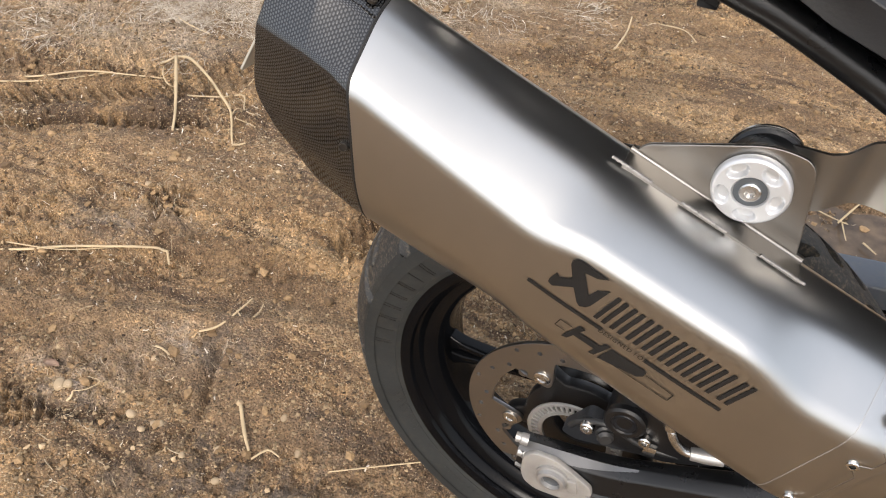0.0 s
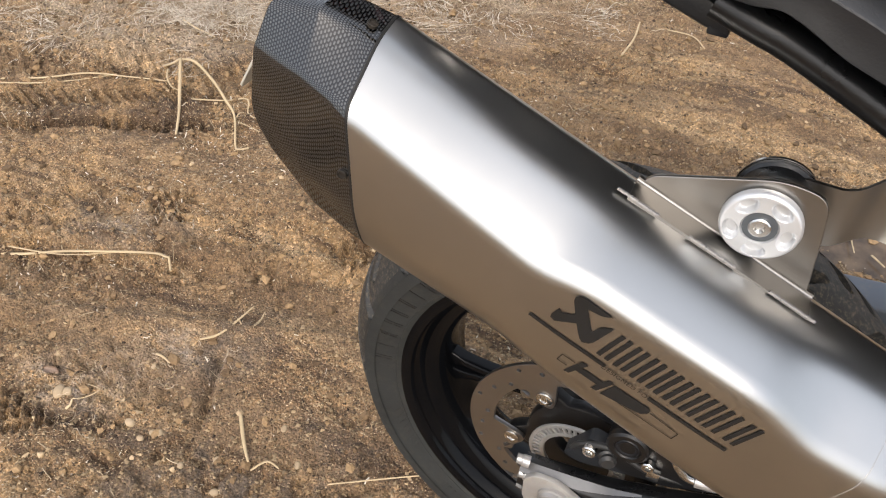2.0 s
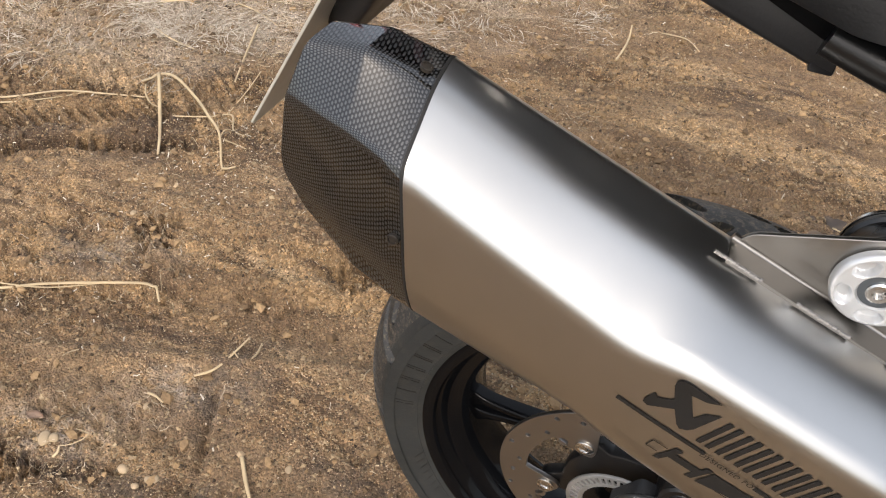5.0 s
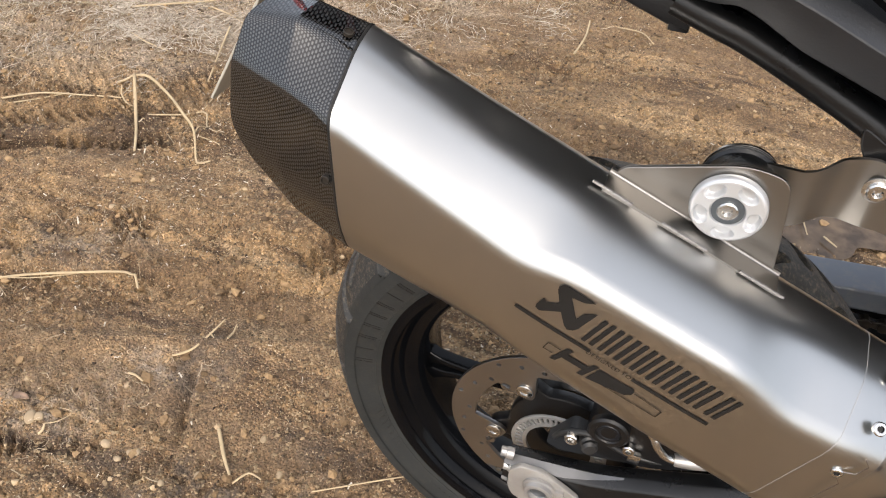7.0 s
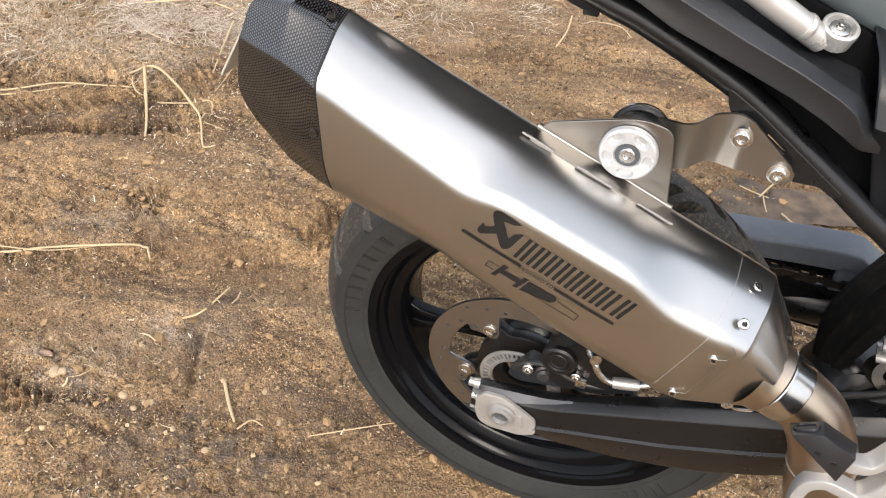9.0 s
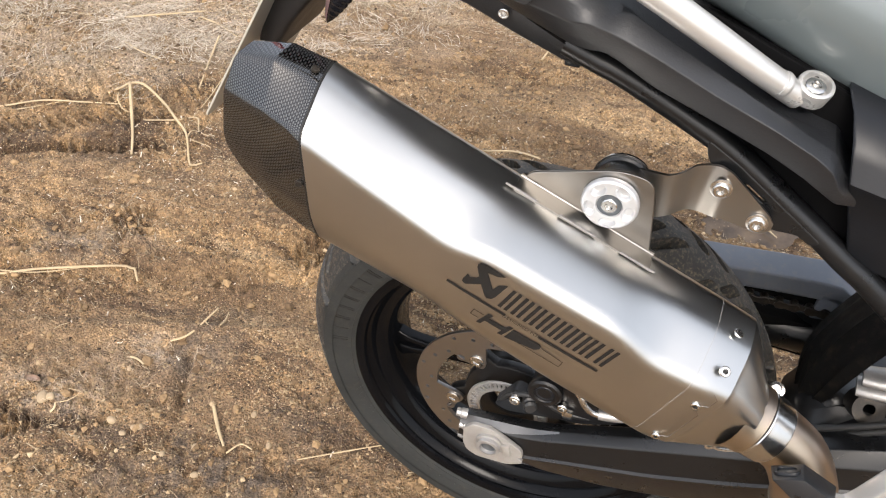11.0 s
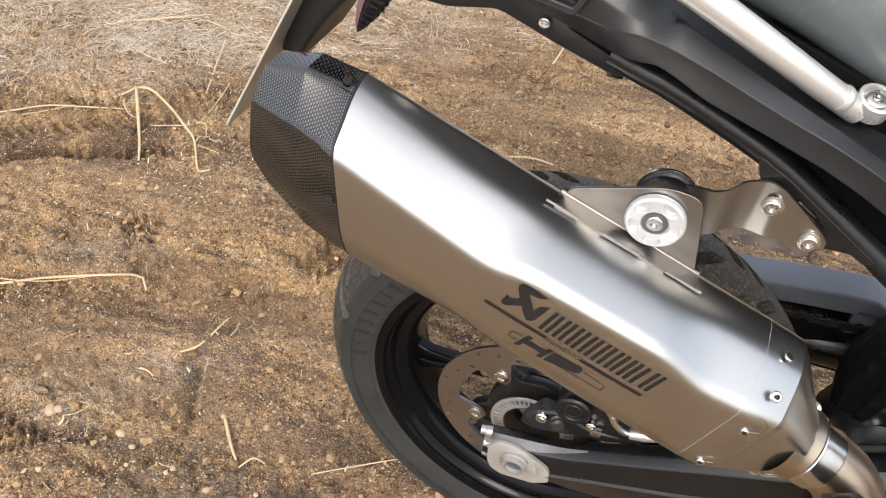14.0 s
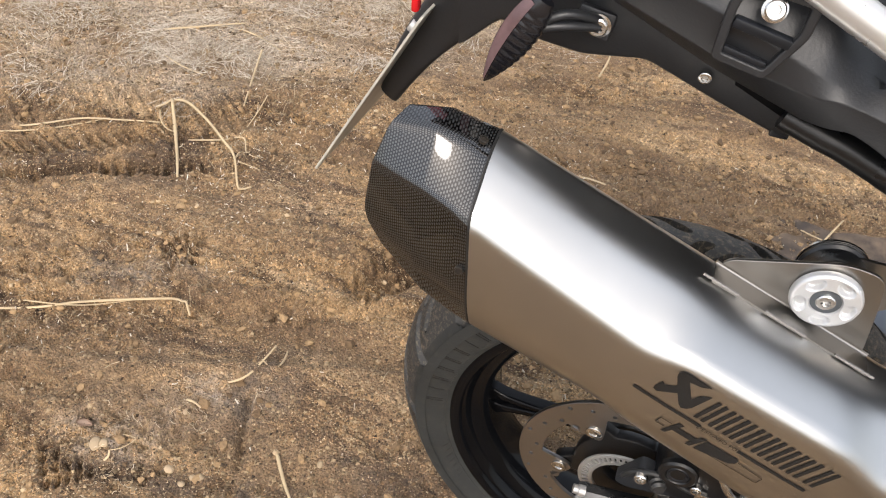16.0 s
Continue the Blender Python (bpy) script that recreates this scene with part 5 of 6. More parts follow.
def indicator():
    tip = Vector((-0.187, -0.046, 0.796))
    head = Vector((-0.151, -0.052, 0.868))
    d = (tip - head).normalized()
    across = d.cross(Vector((0, 1, 0))).normalized()
    up = d.cross(across)
    rings = []
    for f in np.linspace(0, 1, 100):
        w = 0.0130 * max(0.03, math.sin(math.pi * (0.10 + 0.90 * f) ** 0.8) ** 0.75)
        if 0.10 < f < 0.88:
            w *= 0.965 + 0.035 * math.sin(f * 2 * math.pi * 12)
        c = head + d * (0.081 * f)
        rings.append([c + across * w * math.cos(t) + up * w * 0.62 * math.sin(t) for t in np.linspace(0, 2 * math.pi, 20, endpoint=False)])
    ind = part("indicator", loft(rings), SMOKED, bike, "smoked leaf-shaped indicator with ribs")
    lens = []
    for f in np.linspace(0.05, 0.97, 40):
        w = 0.0130 * max(0.03, math.sin(math.pi * (0.10 + 0.90 * f) ** 0.8) ** 0.75) + 0.0005
        c = head + d * (0.081 * f)
        lens.append([c + across * w * math.cos(t) + up * w * 0.64 * math.sin(t) for t in np.linspace(0.62 * math.pi, 1.38 * math.pi, 12)])
    bm = loft(lens, closed=False, caps=False)
    bmesh.ops.solidify(bm, geom=bm.faces[:], thickness=0.0008)
    part("indicator_lens", bm, CLEAR_LENS, ind, "pale reddish lens along the indicator's edge")
    for dz in (-0.0035, 0.0045):
        part("indicator_stalk", tube([head + d * 0.028, (-0.138, -0.045, 0.8530 + dz), (-0.116, -0.030, 0.8500 + dz * 0.6)], [0.0040, 0.0040, 0.0046], 20, 12, 0.8), BLACK_PLASTIC, ind, "black rubber stalk")
    part("stalk_plate", moved(box(-0.016, 0.010, -0.003, 0.003, -0.010, 0.010, 0.002), Matrix.Translation((-0.1165, -0.0270, 0.8490)) @ Matrix.Rotation(radians(8), 4, "Y")), BLACK_PLASTIC, ind, "black plate that holds the stalk")
    return ind


# -- far side and front of the wheel --
def chain_side():
    y = 0.17
    rings = []
    for x, z in ((0.12, 0.470), (0.187, 0.487), (0.226, 0.492), (0.283, 0.500), (0.325, 0.505), (0.345, 0.505), (0.372, 0.488), (0.44, 0.44)):
        rings.append(rounded([Vector((x, y - 0.004, z - 0.026)), Vector((x, y - 0.004, z)), Vector((x, y + 0.034, z + 0.006)), Vector((x, y + 0.040, z - 0.030))], 0.003, 3))
    guard = part("chain_guard", loft(rings), GUARD, bike, "matt grey-blue plastic chain guard")
    part("guard_leg", box(0.327, 0.372, y - 0.004, y + 0.02, 0.40, 0.490, 0.003), GUARD, guard)
    # black box added to darken the space below the guard's top
    part("guard_lining", box(0.150, 0.335, y + 0.001, y + 0.030, 0.462, 0.481, 0.002), INNER_BLACK, guard, "black lining put in to darken the gap under the chain guard")
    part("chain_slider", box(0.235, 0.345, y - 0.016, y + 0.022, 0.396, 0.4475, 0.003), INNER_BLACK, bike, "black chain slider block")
    chain = new("drive_chain")
    chain.parent = bike
    tagged(chain, "oily black drive chain")
    a, b = Vector((0.06, y, 0.450)), Vector((0.50, y, 0.473))
    way = (b - a).normalized()
    outline = [(-0.0135, 0.0)] + [(-0.0085 + 0.0055 * math.cos(t), 0.0055 * math.sin(t)) for t in np.linspace(math.pi, math.pi / 3, 5)] + [(0, 0.0035)] + [(0.0085 + 0.0055 * math.cos(t), 0.0055 * math.sin(t)) for t in np.linspace(2 * math.pi / 3, -2 * math.pi / 3, 9)] + [(0, -0.0035)] + [(-0.0085 + 0.0055 * math.cos(t), 0.0055 * math.sin(t)) for t in np.linspace(-math.pi / 3, -math.pi, 5)]
    me = plate(outline, [], 0.0022, frame_of((0, 0, 0), way, (-way.z, 0, way.x)), 0.0003)
    me.materials.append(CHAIN_METAL)
    roller = bpy.data.meshes.new("roller")
    rb = lathe([(-0.009, 0), (-0.009, 0.0048), (0.009, 0.0048), (0.009, 0)], (0, 0, 0), (0, 1, 0), 12)
    rb.to_mesh(roller)
    rb.free()
    roller.materials.append(CHAIN_METAL)
    for k in range(28):
        for s in (-1, 1):
            o = new("chain_link", me)
            o.parent = chain
            o.location = a + way * (0.017 * k) + Vector((0, s * (0.0075 if k % 2 else 0.0100), 0))
        o = new("chain_roller", roller)
        o.parent = chain
        o.location = a + way * (0.017 * k + 0.0085)
    # far arm of the swingarm
    part("far_arm", tube([(-0.04, 0.19, 0.34), (0.2, 0.185, 0.40), (0.56, 0.14, 0.46)], [0.02, 0.026, 0.03], 20, 16, 1.0), BLACK_PAINT, bike, "black far arm of the swingarm")
    part("arm_bridge", tube([(0.37, -0.02, 0.44), (0.40, 0.075, 0.45), (0.37, 0.17, 0.44)], 0.035, 20, 24), HUB_BLACK, bike, "black swingarm bridge")
    # rubber flap hanging before the tyre
    near = spline([(0.385, 0.005, 0.640), (0.360, 0.005, 0.590), (0.342, 0.005, 0.535), (0.334, 0.010, 0.490), (0.333, 0.030, 0.445)], 14)
    far = spline([(0.345, 0.115, 0.560), (0.326, 0.110, 0.510), (0.318, 0.105, 0.468), (0.322, 0.095, 0.430), (0.334, 0.070, 0.405)], 14)
    rings = []
    for p, q in zip(near, far):
        rings.append([p.lerp(q, k / 16) + Vector((-0.010 * math.sin(math.pi * k / 16) - 0.0025 * (k % 5 == 2), 0, 0)) for k in range(17)])
    bm = loft(rings, closed=False, caps=False)
    bmesh.ops.solidify(bm, geom=bm.faces[:], thickness=0.003)
    part("rubber_flap", bm, FLAP, bike, "ribbed black rubber splash flap")
    # shock linkage
    hump = loft([[Vector((x, yy, z)) for yy, z in ((-0.01, 0.40), (-0.005, zt - 0.02), (0.012, zt), (0.05, zt + 0.002), (0.10, zt - 0.02), (0.10, 0.40))] for x, zt in ((0.315, 0.43), (0.326, 0.462), (0.345, 0.478), (0.37, 0.482), (0.42, 0.480), (0.50, 0.47))])
    body = part("linkage_body", hump, HUB_BLACK, bike, "black cast linkage body")
    part("linkage_bolt", lathe([(0, 0), (0, 0.011), (0.004, 0.011), (0.006, 0.008), (0.008, 0.0045), (0.0085, 0)], (0.343, 0.022, 0.474), (-0.3, -0.5, 0.8), 24), HUB_BLACK, body)
    for dz in (0.0, 0.016):
        part("linkage_plate", tube([(0.352, 0.020, 0.506 + dz), (0.375, 0.018, 0.512 + dz), (0.42, 0.02, 0.523 + dz)], [0.013, 0.015, 0.015], 24, 20, 0.5), CAST, body, "pale cast linkage plate")
    part("linkage_bush", lathe([(-0.012, 0.006), (-0.012, 0.016), (0.012, 0.016), (0.012, 0.006)], (0.366, 0.012, 0.490), (0.1, -0.8, 0.5), 32), CHAIN_METAL, body)
    for k, dz in enumerate((0.0, -0.012)):
        cable = part("cable", tube([(0.28, 0.0, 0.425 + dz), (0.326, -0.010, 0.458 + dz), (0.375, -0.012, 0.493 + dz), (0.44, -0.01, 0.54 + dz)], 0.0036, 30, 12), HOSE, bike, "black cable along the swingarm")
    part("small_bolt", bolt_head((0.300, 0.055, 0.430), (-0.2, -0.6, 0.7), 0.006, 0.006, 0.009), CHROME, bike, "small zinc bolt")


def footpeg():
    front = [(0.251, 0.582), (0.271, 0.593), (0.299, 0.578), (0.297, 0.546)]
    back = [(0.254, 0.567), (0.275, 0.582), (0.305, 0.568), (0.300, 0.531)]
    bm = loft([[Vector((x, -0.185, z)) for x, z in front], [Vector((x, -0.160, z)) for x, z in back]])
    bmesh.ops.bevel(bm, geom=bm.edges[:], offset=0.0014, segments=2, affect="EDGES", profile=0.5)
    peg = part("footpeg", bm, BLACK_PLASTIC, bike, "folded black rubber passenger footpeg")
    p0, p1, q0, q1 = Vector((0.251, -0.185, 0.582)), Vector((0.271, -0.185, 0.593)), Vector((0.254, -0.160, 0.567)), Vector((0.275, -0.160, 0.582))
    f = frame_of((p0 + p1 + q0 + q1) / 4, p1 - p0, q0 - p0)
    n = f.to_3x3() @ Vector((0, 0, 1))
    if n.z < 0:
        f = f @ Matrix.Rotation(math.pi, 4, "X")
    rim = rounded([Vector(q) for q in ((-0.009, -0.007, 0), (0.009, -0.007, 0), (0.009, 0.007, 0), (-0.009, 0.007, 0))], 0.006, 5)
    inn = rounded([Vector(q) for q in ((-0.0075, -0.0055, 0), (0.0075, -0.0055, 0), (0.0075, 0.0055, 0), (-0.0075, 0.0055, 0))], 0.005, 5)
    part("peg_slot", plate([(q.x, q.y) for q in rim], [[(q.x, q.y) for q in inn]], 0.0045, f, 0.0006), SATIN_BLACK, peg, "oval recess in the peg end")
    part("slot_floor", plate([(q.x, q.y) for q in inn], [], 0.0008, f, 0), HOSE, peg)
    for x, z in ((0.274, 0.572), (0.288, 0.566)):
        part("peg_screw", lathe([(0, 0), (0, 0.0026), (0.0008, 0.0022), (0.0008, 0)], (x, -0.1848, z), (0, -1, 0), 14), HUB_BLACK, peg)
    hang = part("peg_hanger", tube([(0.300, -0.150, 0.430), (0.293, -0.150, 0.468), (0.294, -0.150, 0.492), (0.305, -0.150, 0.503), (0.318, -0.150, 0.502), (0.333, -0.150, 0.500), (0.345, -0.148, 0.520), (0.362, -0.140, 0.58), (0.42, -0.12, 0.69)], [0.0065, 0.0072, 0.0075, 0.0085, 0.0095, 0.011], 80, 18, 0.75, square=0.3), WHITE_METAL, bike, "pale silver passenger peg hanger")
    part("hanger_strut", tube([(0.296, -0.168, 0.556), (0.312, -0.160, 0.546), (0.326, -0.154, 0.548), (0.340, -0.150, 0.585), (0.37, -0.14, 0.65)], [0.008, 0.0075, 0.0075, 0.0085], 30, 16, 0.7, square=0.3), WHITE_METAL, hang)


rear_wheel()
shell = muffler()
marking(shell)
hanger(shell)
link_pipe()
swingarm()
brake_caliper()
subframe()
tail()
grab_rail()
tail_light_and_plate()
indicator()
chain_side()
footpeg()


# ---- the ground ----
def lattice(seed, n=256):
    return np.random.RandomState(seed).rand(n, n)


LATS = [lattice(s) for s in range(12)]


def vnoise(x, y, freq, seed):
    """Smooth noise from 0 to 1."""
    t = LATS[seed % 12]
    x, y = np.asarray(x) * freq + 37.3 * seed, np.asarray(y) * freq + 11.7 * seed
    i, j = np.floor(x).astype(int), np.floor(y).astype(int)
    f, g = x - i, y - j
    f, g = f * f * (3 - 2 * f), g * g * (3 - 2 * g)
    a, b, c, d = t[i % 256, j % 256], t[(i + 1) % 256, j % 256], t[i % 256, (j + 1) % 256], t[(i + 1) % 256, (j + 1) % 256]
    return a * (1 - f) * (1 - g) + b * f * (1 - g) + c * (1 - f) * g + d * f * g


def blob(x, y, cx, cy, rx, ry, turn=0.0):
    c, s = math.cos(radians(turn)), math.sin(radians(turn))
    u, v = ((x - cx) * c + (y - cy) * s) / rx, (-(x - cx) * s + (y - cy) * c) / ry
    return np.exp(-(u * u + v * v))


def height(x, y):
    """Height of the trodden soil."""
    x, y = np.asarray(x, float), np.asarray(y, float)
    near = np.exp(-((x + 0.4) ** 2 + (y - 0.7) ** 2) / 30.0)
    c, s = math.cos(radians(23)), math.sin(radians(23))
    p, q = (x * c + y * s) * 0.5, (-x * s + y * c) * 1.4
    h = 0.016 * (vnoise(x, y, 2.2, 1) - 0.5) + 0.024 * (vnoise(p, q, 6, 2) - 0.5) + 0.016 * (vnoise(p, q, 15, 3) - 0.5)
    rough = np.clip(vnoise(p, q, 4, 11) * 2.2 - 0.5, 0.15, 1)
    h += rough * (0.019 * (vnoise(x, y, 34, 4) - 0.5) + 0.014 * (vnoise(x, y, 75, 5) - 0.5) + 0.0055 * (vnoise(x, y, 150, 6) - 0.5))
    # clods with dark gaps between them, where the crust is broken
    crust = np.clip(vnoise(p, q, 5, 8) * 3 - 1.3, 0, 1) + blob(x, y, -0.64, -0.10, 0.16, 0.06, 20) + blob(x, y, -0.73, -0.04, 0.08, 0.05, 20) + blob(x, y, -0.50, -0.16, 0.2, 0.05, 20)
    h -= np.clip(crust, 0, 1) * (0.009 * np.clip((vnoise(x, y, 52, 9) - 0.62) * 7, 0, 1) + 0.006 * np.clip((vnoise(x, y, 105, 10) - 0.62) * 7, 0, 1))
    # wheel ruts: a row of slanting teeth, a ladder of small cells, and the broad rut behind the tyre
    broken = np.clip((vnoise(x, y, 9, 7) - 0.15) * 5, 0, 1)
    for ox, oy, turn, half, reach, deep, step, slant in ((-1.235, 0.540, 27.0, 0.030, 0.30, 0.022, 0.030, 0.9), (-1.145, 0.462, 24.5, 0.024, 0.21, 0.034, 0.0265, 0.15), (-1.42, 0.335, 24.5, 0.022, 0.12, 0.030, 0.0225, 0.0), (-1.25, 0.66, 22.0, 0.06, 0.45, 0.012, 0.035, 0.6)):
        c, s = math.cos(radians(turn)), math.sin(radians(turn))
        u, v = (x - ox) * c + (y - oy) * s, -(x - ox) * s + (y - oy) * c
        ends = np.exp(-(u / reach) ** 8)
        rut = np.exp(-(v / half) ** 8) * ends
        saw = ((u + slant * v) / step) % 1.0
        wall = np.clip((np.abs(saw - 0.5) - 0.30) / 0.06, 0, 1) * (0.35 + 0.65 * broken)
        h += rut * deep * (-1 + 0.85 * wall) + 0.008 * np.exp(-((np.abs(v) - half * 1.25) / 0.012) ** 2) * ends * vnoise(x, y, 26, 8)
    c, s = math.cos(radians(19)), math.sin(radians(19))
    u, v = (x + 0.58) * c + (y - 0.225) * s, -(x + 0.58) * s + (y - 0.225) * c
    v = v + 0.012 * (vnoise(x, y, 22, 2) - 0.5)
    ends = np.exp(-((u - 0.05) / 0.55) ** 6)
    tread = np.clip(np.sin(u * 2 * math.pi / 0.026 + 20 * v) * 3, -0.2, 1) * np.clip((vnoise(x, y, 6, 4) - 0.4) * 4, 0, 1)
    h += ends * (np.exp(-(v / 0.070) ** 8) * (-0.022 + 0.003 * tread) + 0.018 * np.exp(-((v - 0.082) / 0.016) ** 2) * (0.4 + 0.9 * vnoise(x, y, 30, 6)) + 0.006 * np.exp(-((v + 0.08) / 0.02) ** 2) * vnoise(x, y, 24, 3))
    # a round print with a toothed rim
    r, a = np.hypot(x + 0.865, (y - 0.317) * 1.0), np.arctan2(y - 0.317, x + 0.865)
    teeth = np.clip(np.sin(a * 11) * 3 + 0.5, 0, 1)
    h += -0.024 * np.exp(-(r / 0.046) ** 8) * np.where(r > 0.024, teeth, np.clip(np.sin(x * 300) * np.sin(y * 330) * 4, 0, 1))
    # a boot print, its lugs pressed in as separate holes
    h *= 1 - 0.85 * np.clip(blob(x, y, -0.785, -0.138, 0.055, 0.038, 43) * 2, 0, 1)
    for cx, cy, long in ((-0.788, -0.166, 0.011), (-0.776, -0.156, 0.013), (-0.765, -0.145, 0.014), (-0.752, -0.135, 0.014), (-0.741, -0.124, 0.010), (-0.806, -0.150, 0.010), (-0.793, -0.139, 0.009), (-0.780, -0.128, 0.009), (-0.766, -0.117, 0.009), (-0.822, -0.134, 0.010), (-0.806, -0.120, 0.010)):
        h -= 0.026 * np.clip(blob(x, y, cx, cy, long * 0.75, 0.0042, 118) * 2.2, 0, 1)
    h -= 0.012 * np.clip(blob(x, y, -0.818, -0.107, 0.030, 0.005, 38) * 2, 0, 1)
    # an older print, half trodden away
    c, s = math.cos(radians(62)), math.sin(radians(62))
    u, v = (x + 0.470) * c + (y - 0.430) * s, -(x + 0.470) * s + (y - 0.430) * c
    lug = np.clip(np.sin(u * 2 * math.pi / 0.024 + 1.5 * np.sin(v * 90)) * 3, 0, 1) * np.clip(np.sin(v * 2 * math.pi / 0.034 + 1) * 3 + 1.5, 0, 1)
    h += np.exp(-((u / 0.094) ** 6 + (v / 0.046) ** 6)) * (-0.032 + 0.025 * lug)
    # a crack in the mud
    cx = -0.555 + 0.22 * (y - 0.03) * -1.6 + 0.02 * (vnoise(x, y, 14, 9) - 0.5)
    h -= 0.026 * np.exp(-((x - cx) / 0.009) ** 2) * np.exp(-((y - 0.03) / 0.075) ** 4) * np.clip(vnoise(x, y, 30, 1) * 2 - 0.4, 0, 1)
    # hollow that holds the puddle
    h -= 0.016 * blob(x, y, 0.36, 0.845, 0.28, 0.09, 6)
    # firm under the tyre
    k = blob(x, y, 0.0, 0.04, 0.14, 0.10)
    h = h * (1 - k) + 0.003 * k
    return h * np.clip(near * 1.4, 0, 1)


def axis_steps(spans, far):
    """Steps over (start, step) spans up to the last start, then growing outward on both ends."""
    mid = np.concatenate([np.arange(a, b, step) for (a, step), (b, _) in zip(spans, spans[1:])])

    def grow(step):
        reach = np.cumsum([step * 1.25 ** k for k in range(1, 60)])
        return np.append(reach[reach < far], far)

    return np.concatenate([mid[0] - grow(spans[0][1])[::-1], mid, mid[-1] + grow(spans[-2][1])])


def ground():
    xs = axis_steps([(-1.95, 0.006), (-1.50, 0.0034), (-0.15, 0.006), (0.80, 0)], 160.0)
    ys = axis_steps([(-0.40, 0.0045), (-0.20, 0.0034), (0.72, 0.006), (2.05, 0)], 160.0)
    X, Y = np.meshgrid(xs, ys, indexing="ij")
    co = np.stack([X, Y, height(X, Y)], -1).reshape(-1, 3)
    nx, ny = len(xs), len(ys)
    i, j = np.meshgrid(np.arange(nx - 1), np.arange(ny - 1), indexing="ij")
    a = (i * ny + j).ravel()
    faces = np.stack([a, a + ny, a + ny + 1, a + 1], -1)
    me = bpy.data.meshes.new("ground")
    me.from_pydata(co.tolist(), [], faces.tolist())
    me.materials.append(GROUND)
    me.polygons.foreach_set("use_smooth", np.ones(len(me.polygons), bool))
    return tagged(new("ground", me), "brown trodden clay soil with ruts and prints", "ground", kind="structure")


ground()


def stuff(name, verts, faces, mat, label, category, smooth=False):
    me = bpy.data.meshes.new(name)
    me.from_pydata(verts, [], faces)
    me.materials.append(mat)
    if smooth:
        me.polygons.foreach_set("use_smooth", np.ones(len(me.polygons), bool))
    return tagged(new(name, me), label, category, kind="stuff")


ICO = bmesh.new()
bmesh.ops.create_icosphere(ICO, subdivisions=1, radius=1)
ICO_V = np.array([v.co[:] for v in ICO.verts])
ICO.verts.index_update()
ICO_F = np.array([[v.index for v in f.verts] for f in ICO.faces])
ICO.free()


def scatter_stones(name, n, lo, hi, mat, label, seed, power=3.0, where=None, flat=0.7):
    rs = np.random.RandomState(seed)
    vs, fs, made = [], [], 0
    while made < n:
        x, y = rs.uniform(-1.95, 0.80), rs.uniform(-0.40, 2.05)
        if where is not None and rs.rand() > where(x, y):
            continue
        r = lo + (hi - lo) * rs.rand() ** power
        pts = ICO_V * (1 + 0.28 * rs.randn(len(ICO_V), 1)).clip(0.6, 1.5) * np.array([1, rs.uniform(0.6, 1), flat * rs.uniform(0.6, 1)]) * r
        a = rs.uniform(0, 6.28)
        c, s = math.cos(a), math.sin(a)
        pts = pts @ np.array([[c, s, 0], [-s, c, 0], [0, 0, 1]])
        base = 12 * made
        vs.append(pts + np.array([x, y, float(height(x, y)) + r * 0.25]))
        fs.append(ICO_F + base)
        made += 1
    return stuff(name, np.concatenate(vs).tolist(), np.concatenate(fs).tolist(), mat, label, "soil")


def scatter_straw(name, n, lo, hi, width, mat, label, seed, where=None, lift=0.003, tilt=0.06, curl=0.25):
    rs = np.random.RandomState(seed)
    vs, fs, made = [], [], 0
    while made < n:
        x, y = rs.uniform(-1.95, 0.80), rs.uniform(-0.40, 2.05)
        if where is not None and rs.rand() > where(x, y):
            continue
        L, a, bend = lo + (hi - lo) * rs.rand() ** 2.5, rs.uniform(0, 6.28), rs.uniform(-curl, curl)
        w = width * rs.uniform(0.5, 1.3)
        k, base = 5, len(vs)
        rise = rs.uniform(0, tilt) * L
        for i in range(k):
            f = i / (k - 1) - 0.5
            ang = a + bend * f
            px, py = x + L * f * math.cos(ang), y + L * f * math.sin(ang)
            pz = float(height(px, py)) + lift * rs.uniform(0.3, 1) + rise * (f + 0.5)
            nx, ny = -math.sin(ang) * w, math.cos(ang) * w
            vs += [(px + nx, py + ny, pz), (px, py, pz + w * 1.1), (px - nx, py - ny, pz)]
        for i in range(k - 1):
            b = base + 3 * i
            fs += [(b, b + 1, b + 4, b + 3), (b + 1, b + 2, b + 5, b + 4)]
        made += 1
    return stuff(name, vs, fs, mat, label, "straw")


def hay_zone(x, y):
    """Where trodden dry grass lies thickest."""
    d = blob(x, y, -1.45, 1.10, 0.45, 0.35) + 0.5 * blob(x, y, -1.30, 0.86, 0.22, 0.10, 25) + blob(x, y, -0.75, 1.45, 0.45, 0.25) + 0.5 * blob(x, y, -1.9, 0.9, 0.5, 0.3)
    return min(1.0, max(0.0, float(d) - 0.12) * (0.2 + 1.2 * float(vnoise(x, y, 7, 8))))


def stone_zone(x, y):
    return 0.25 + 0.75 * float(vnoise(x, y, 4, 9) > 0.5) * (1 - 0.6 * hay_zone(x, y))


def chip_zone(x, y):
    return float(np.clip(vnoise(x, y, 3.5, 10) * 1.6 - 0.45, 0.04, 1))


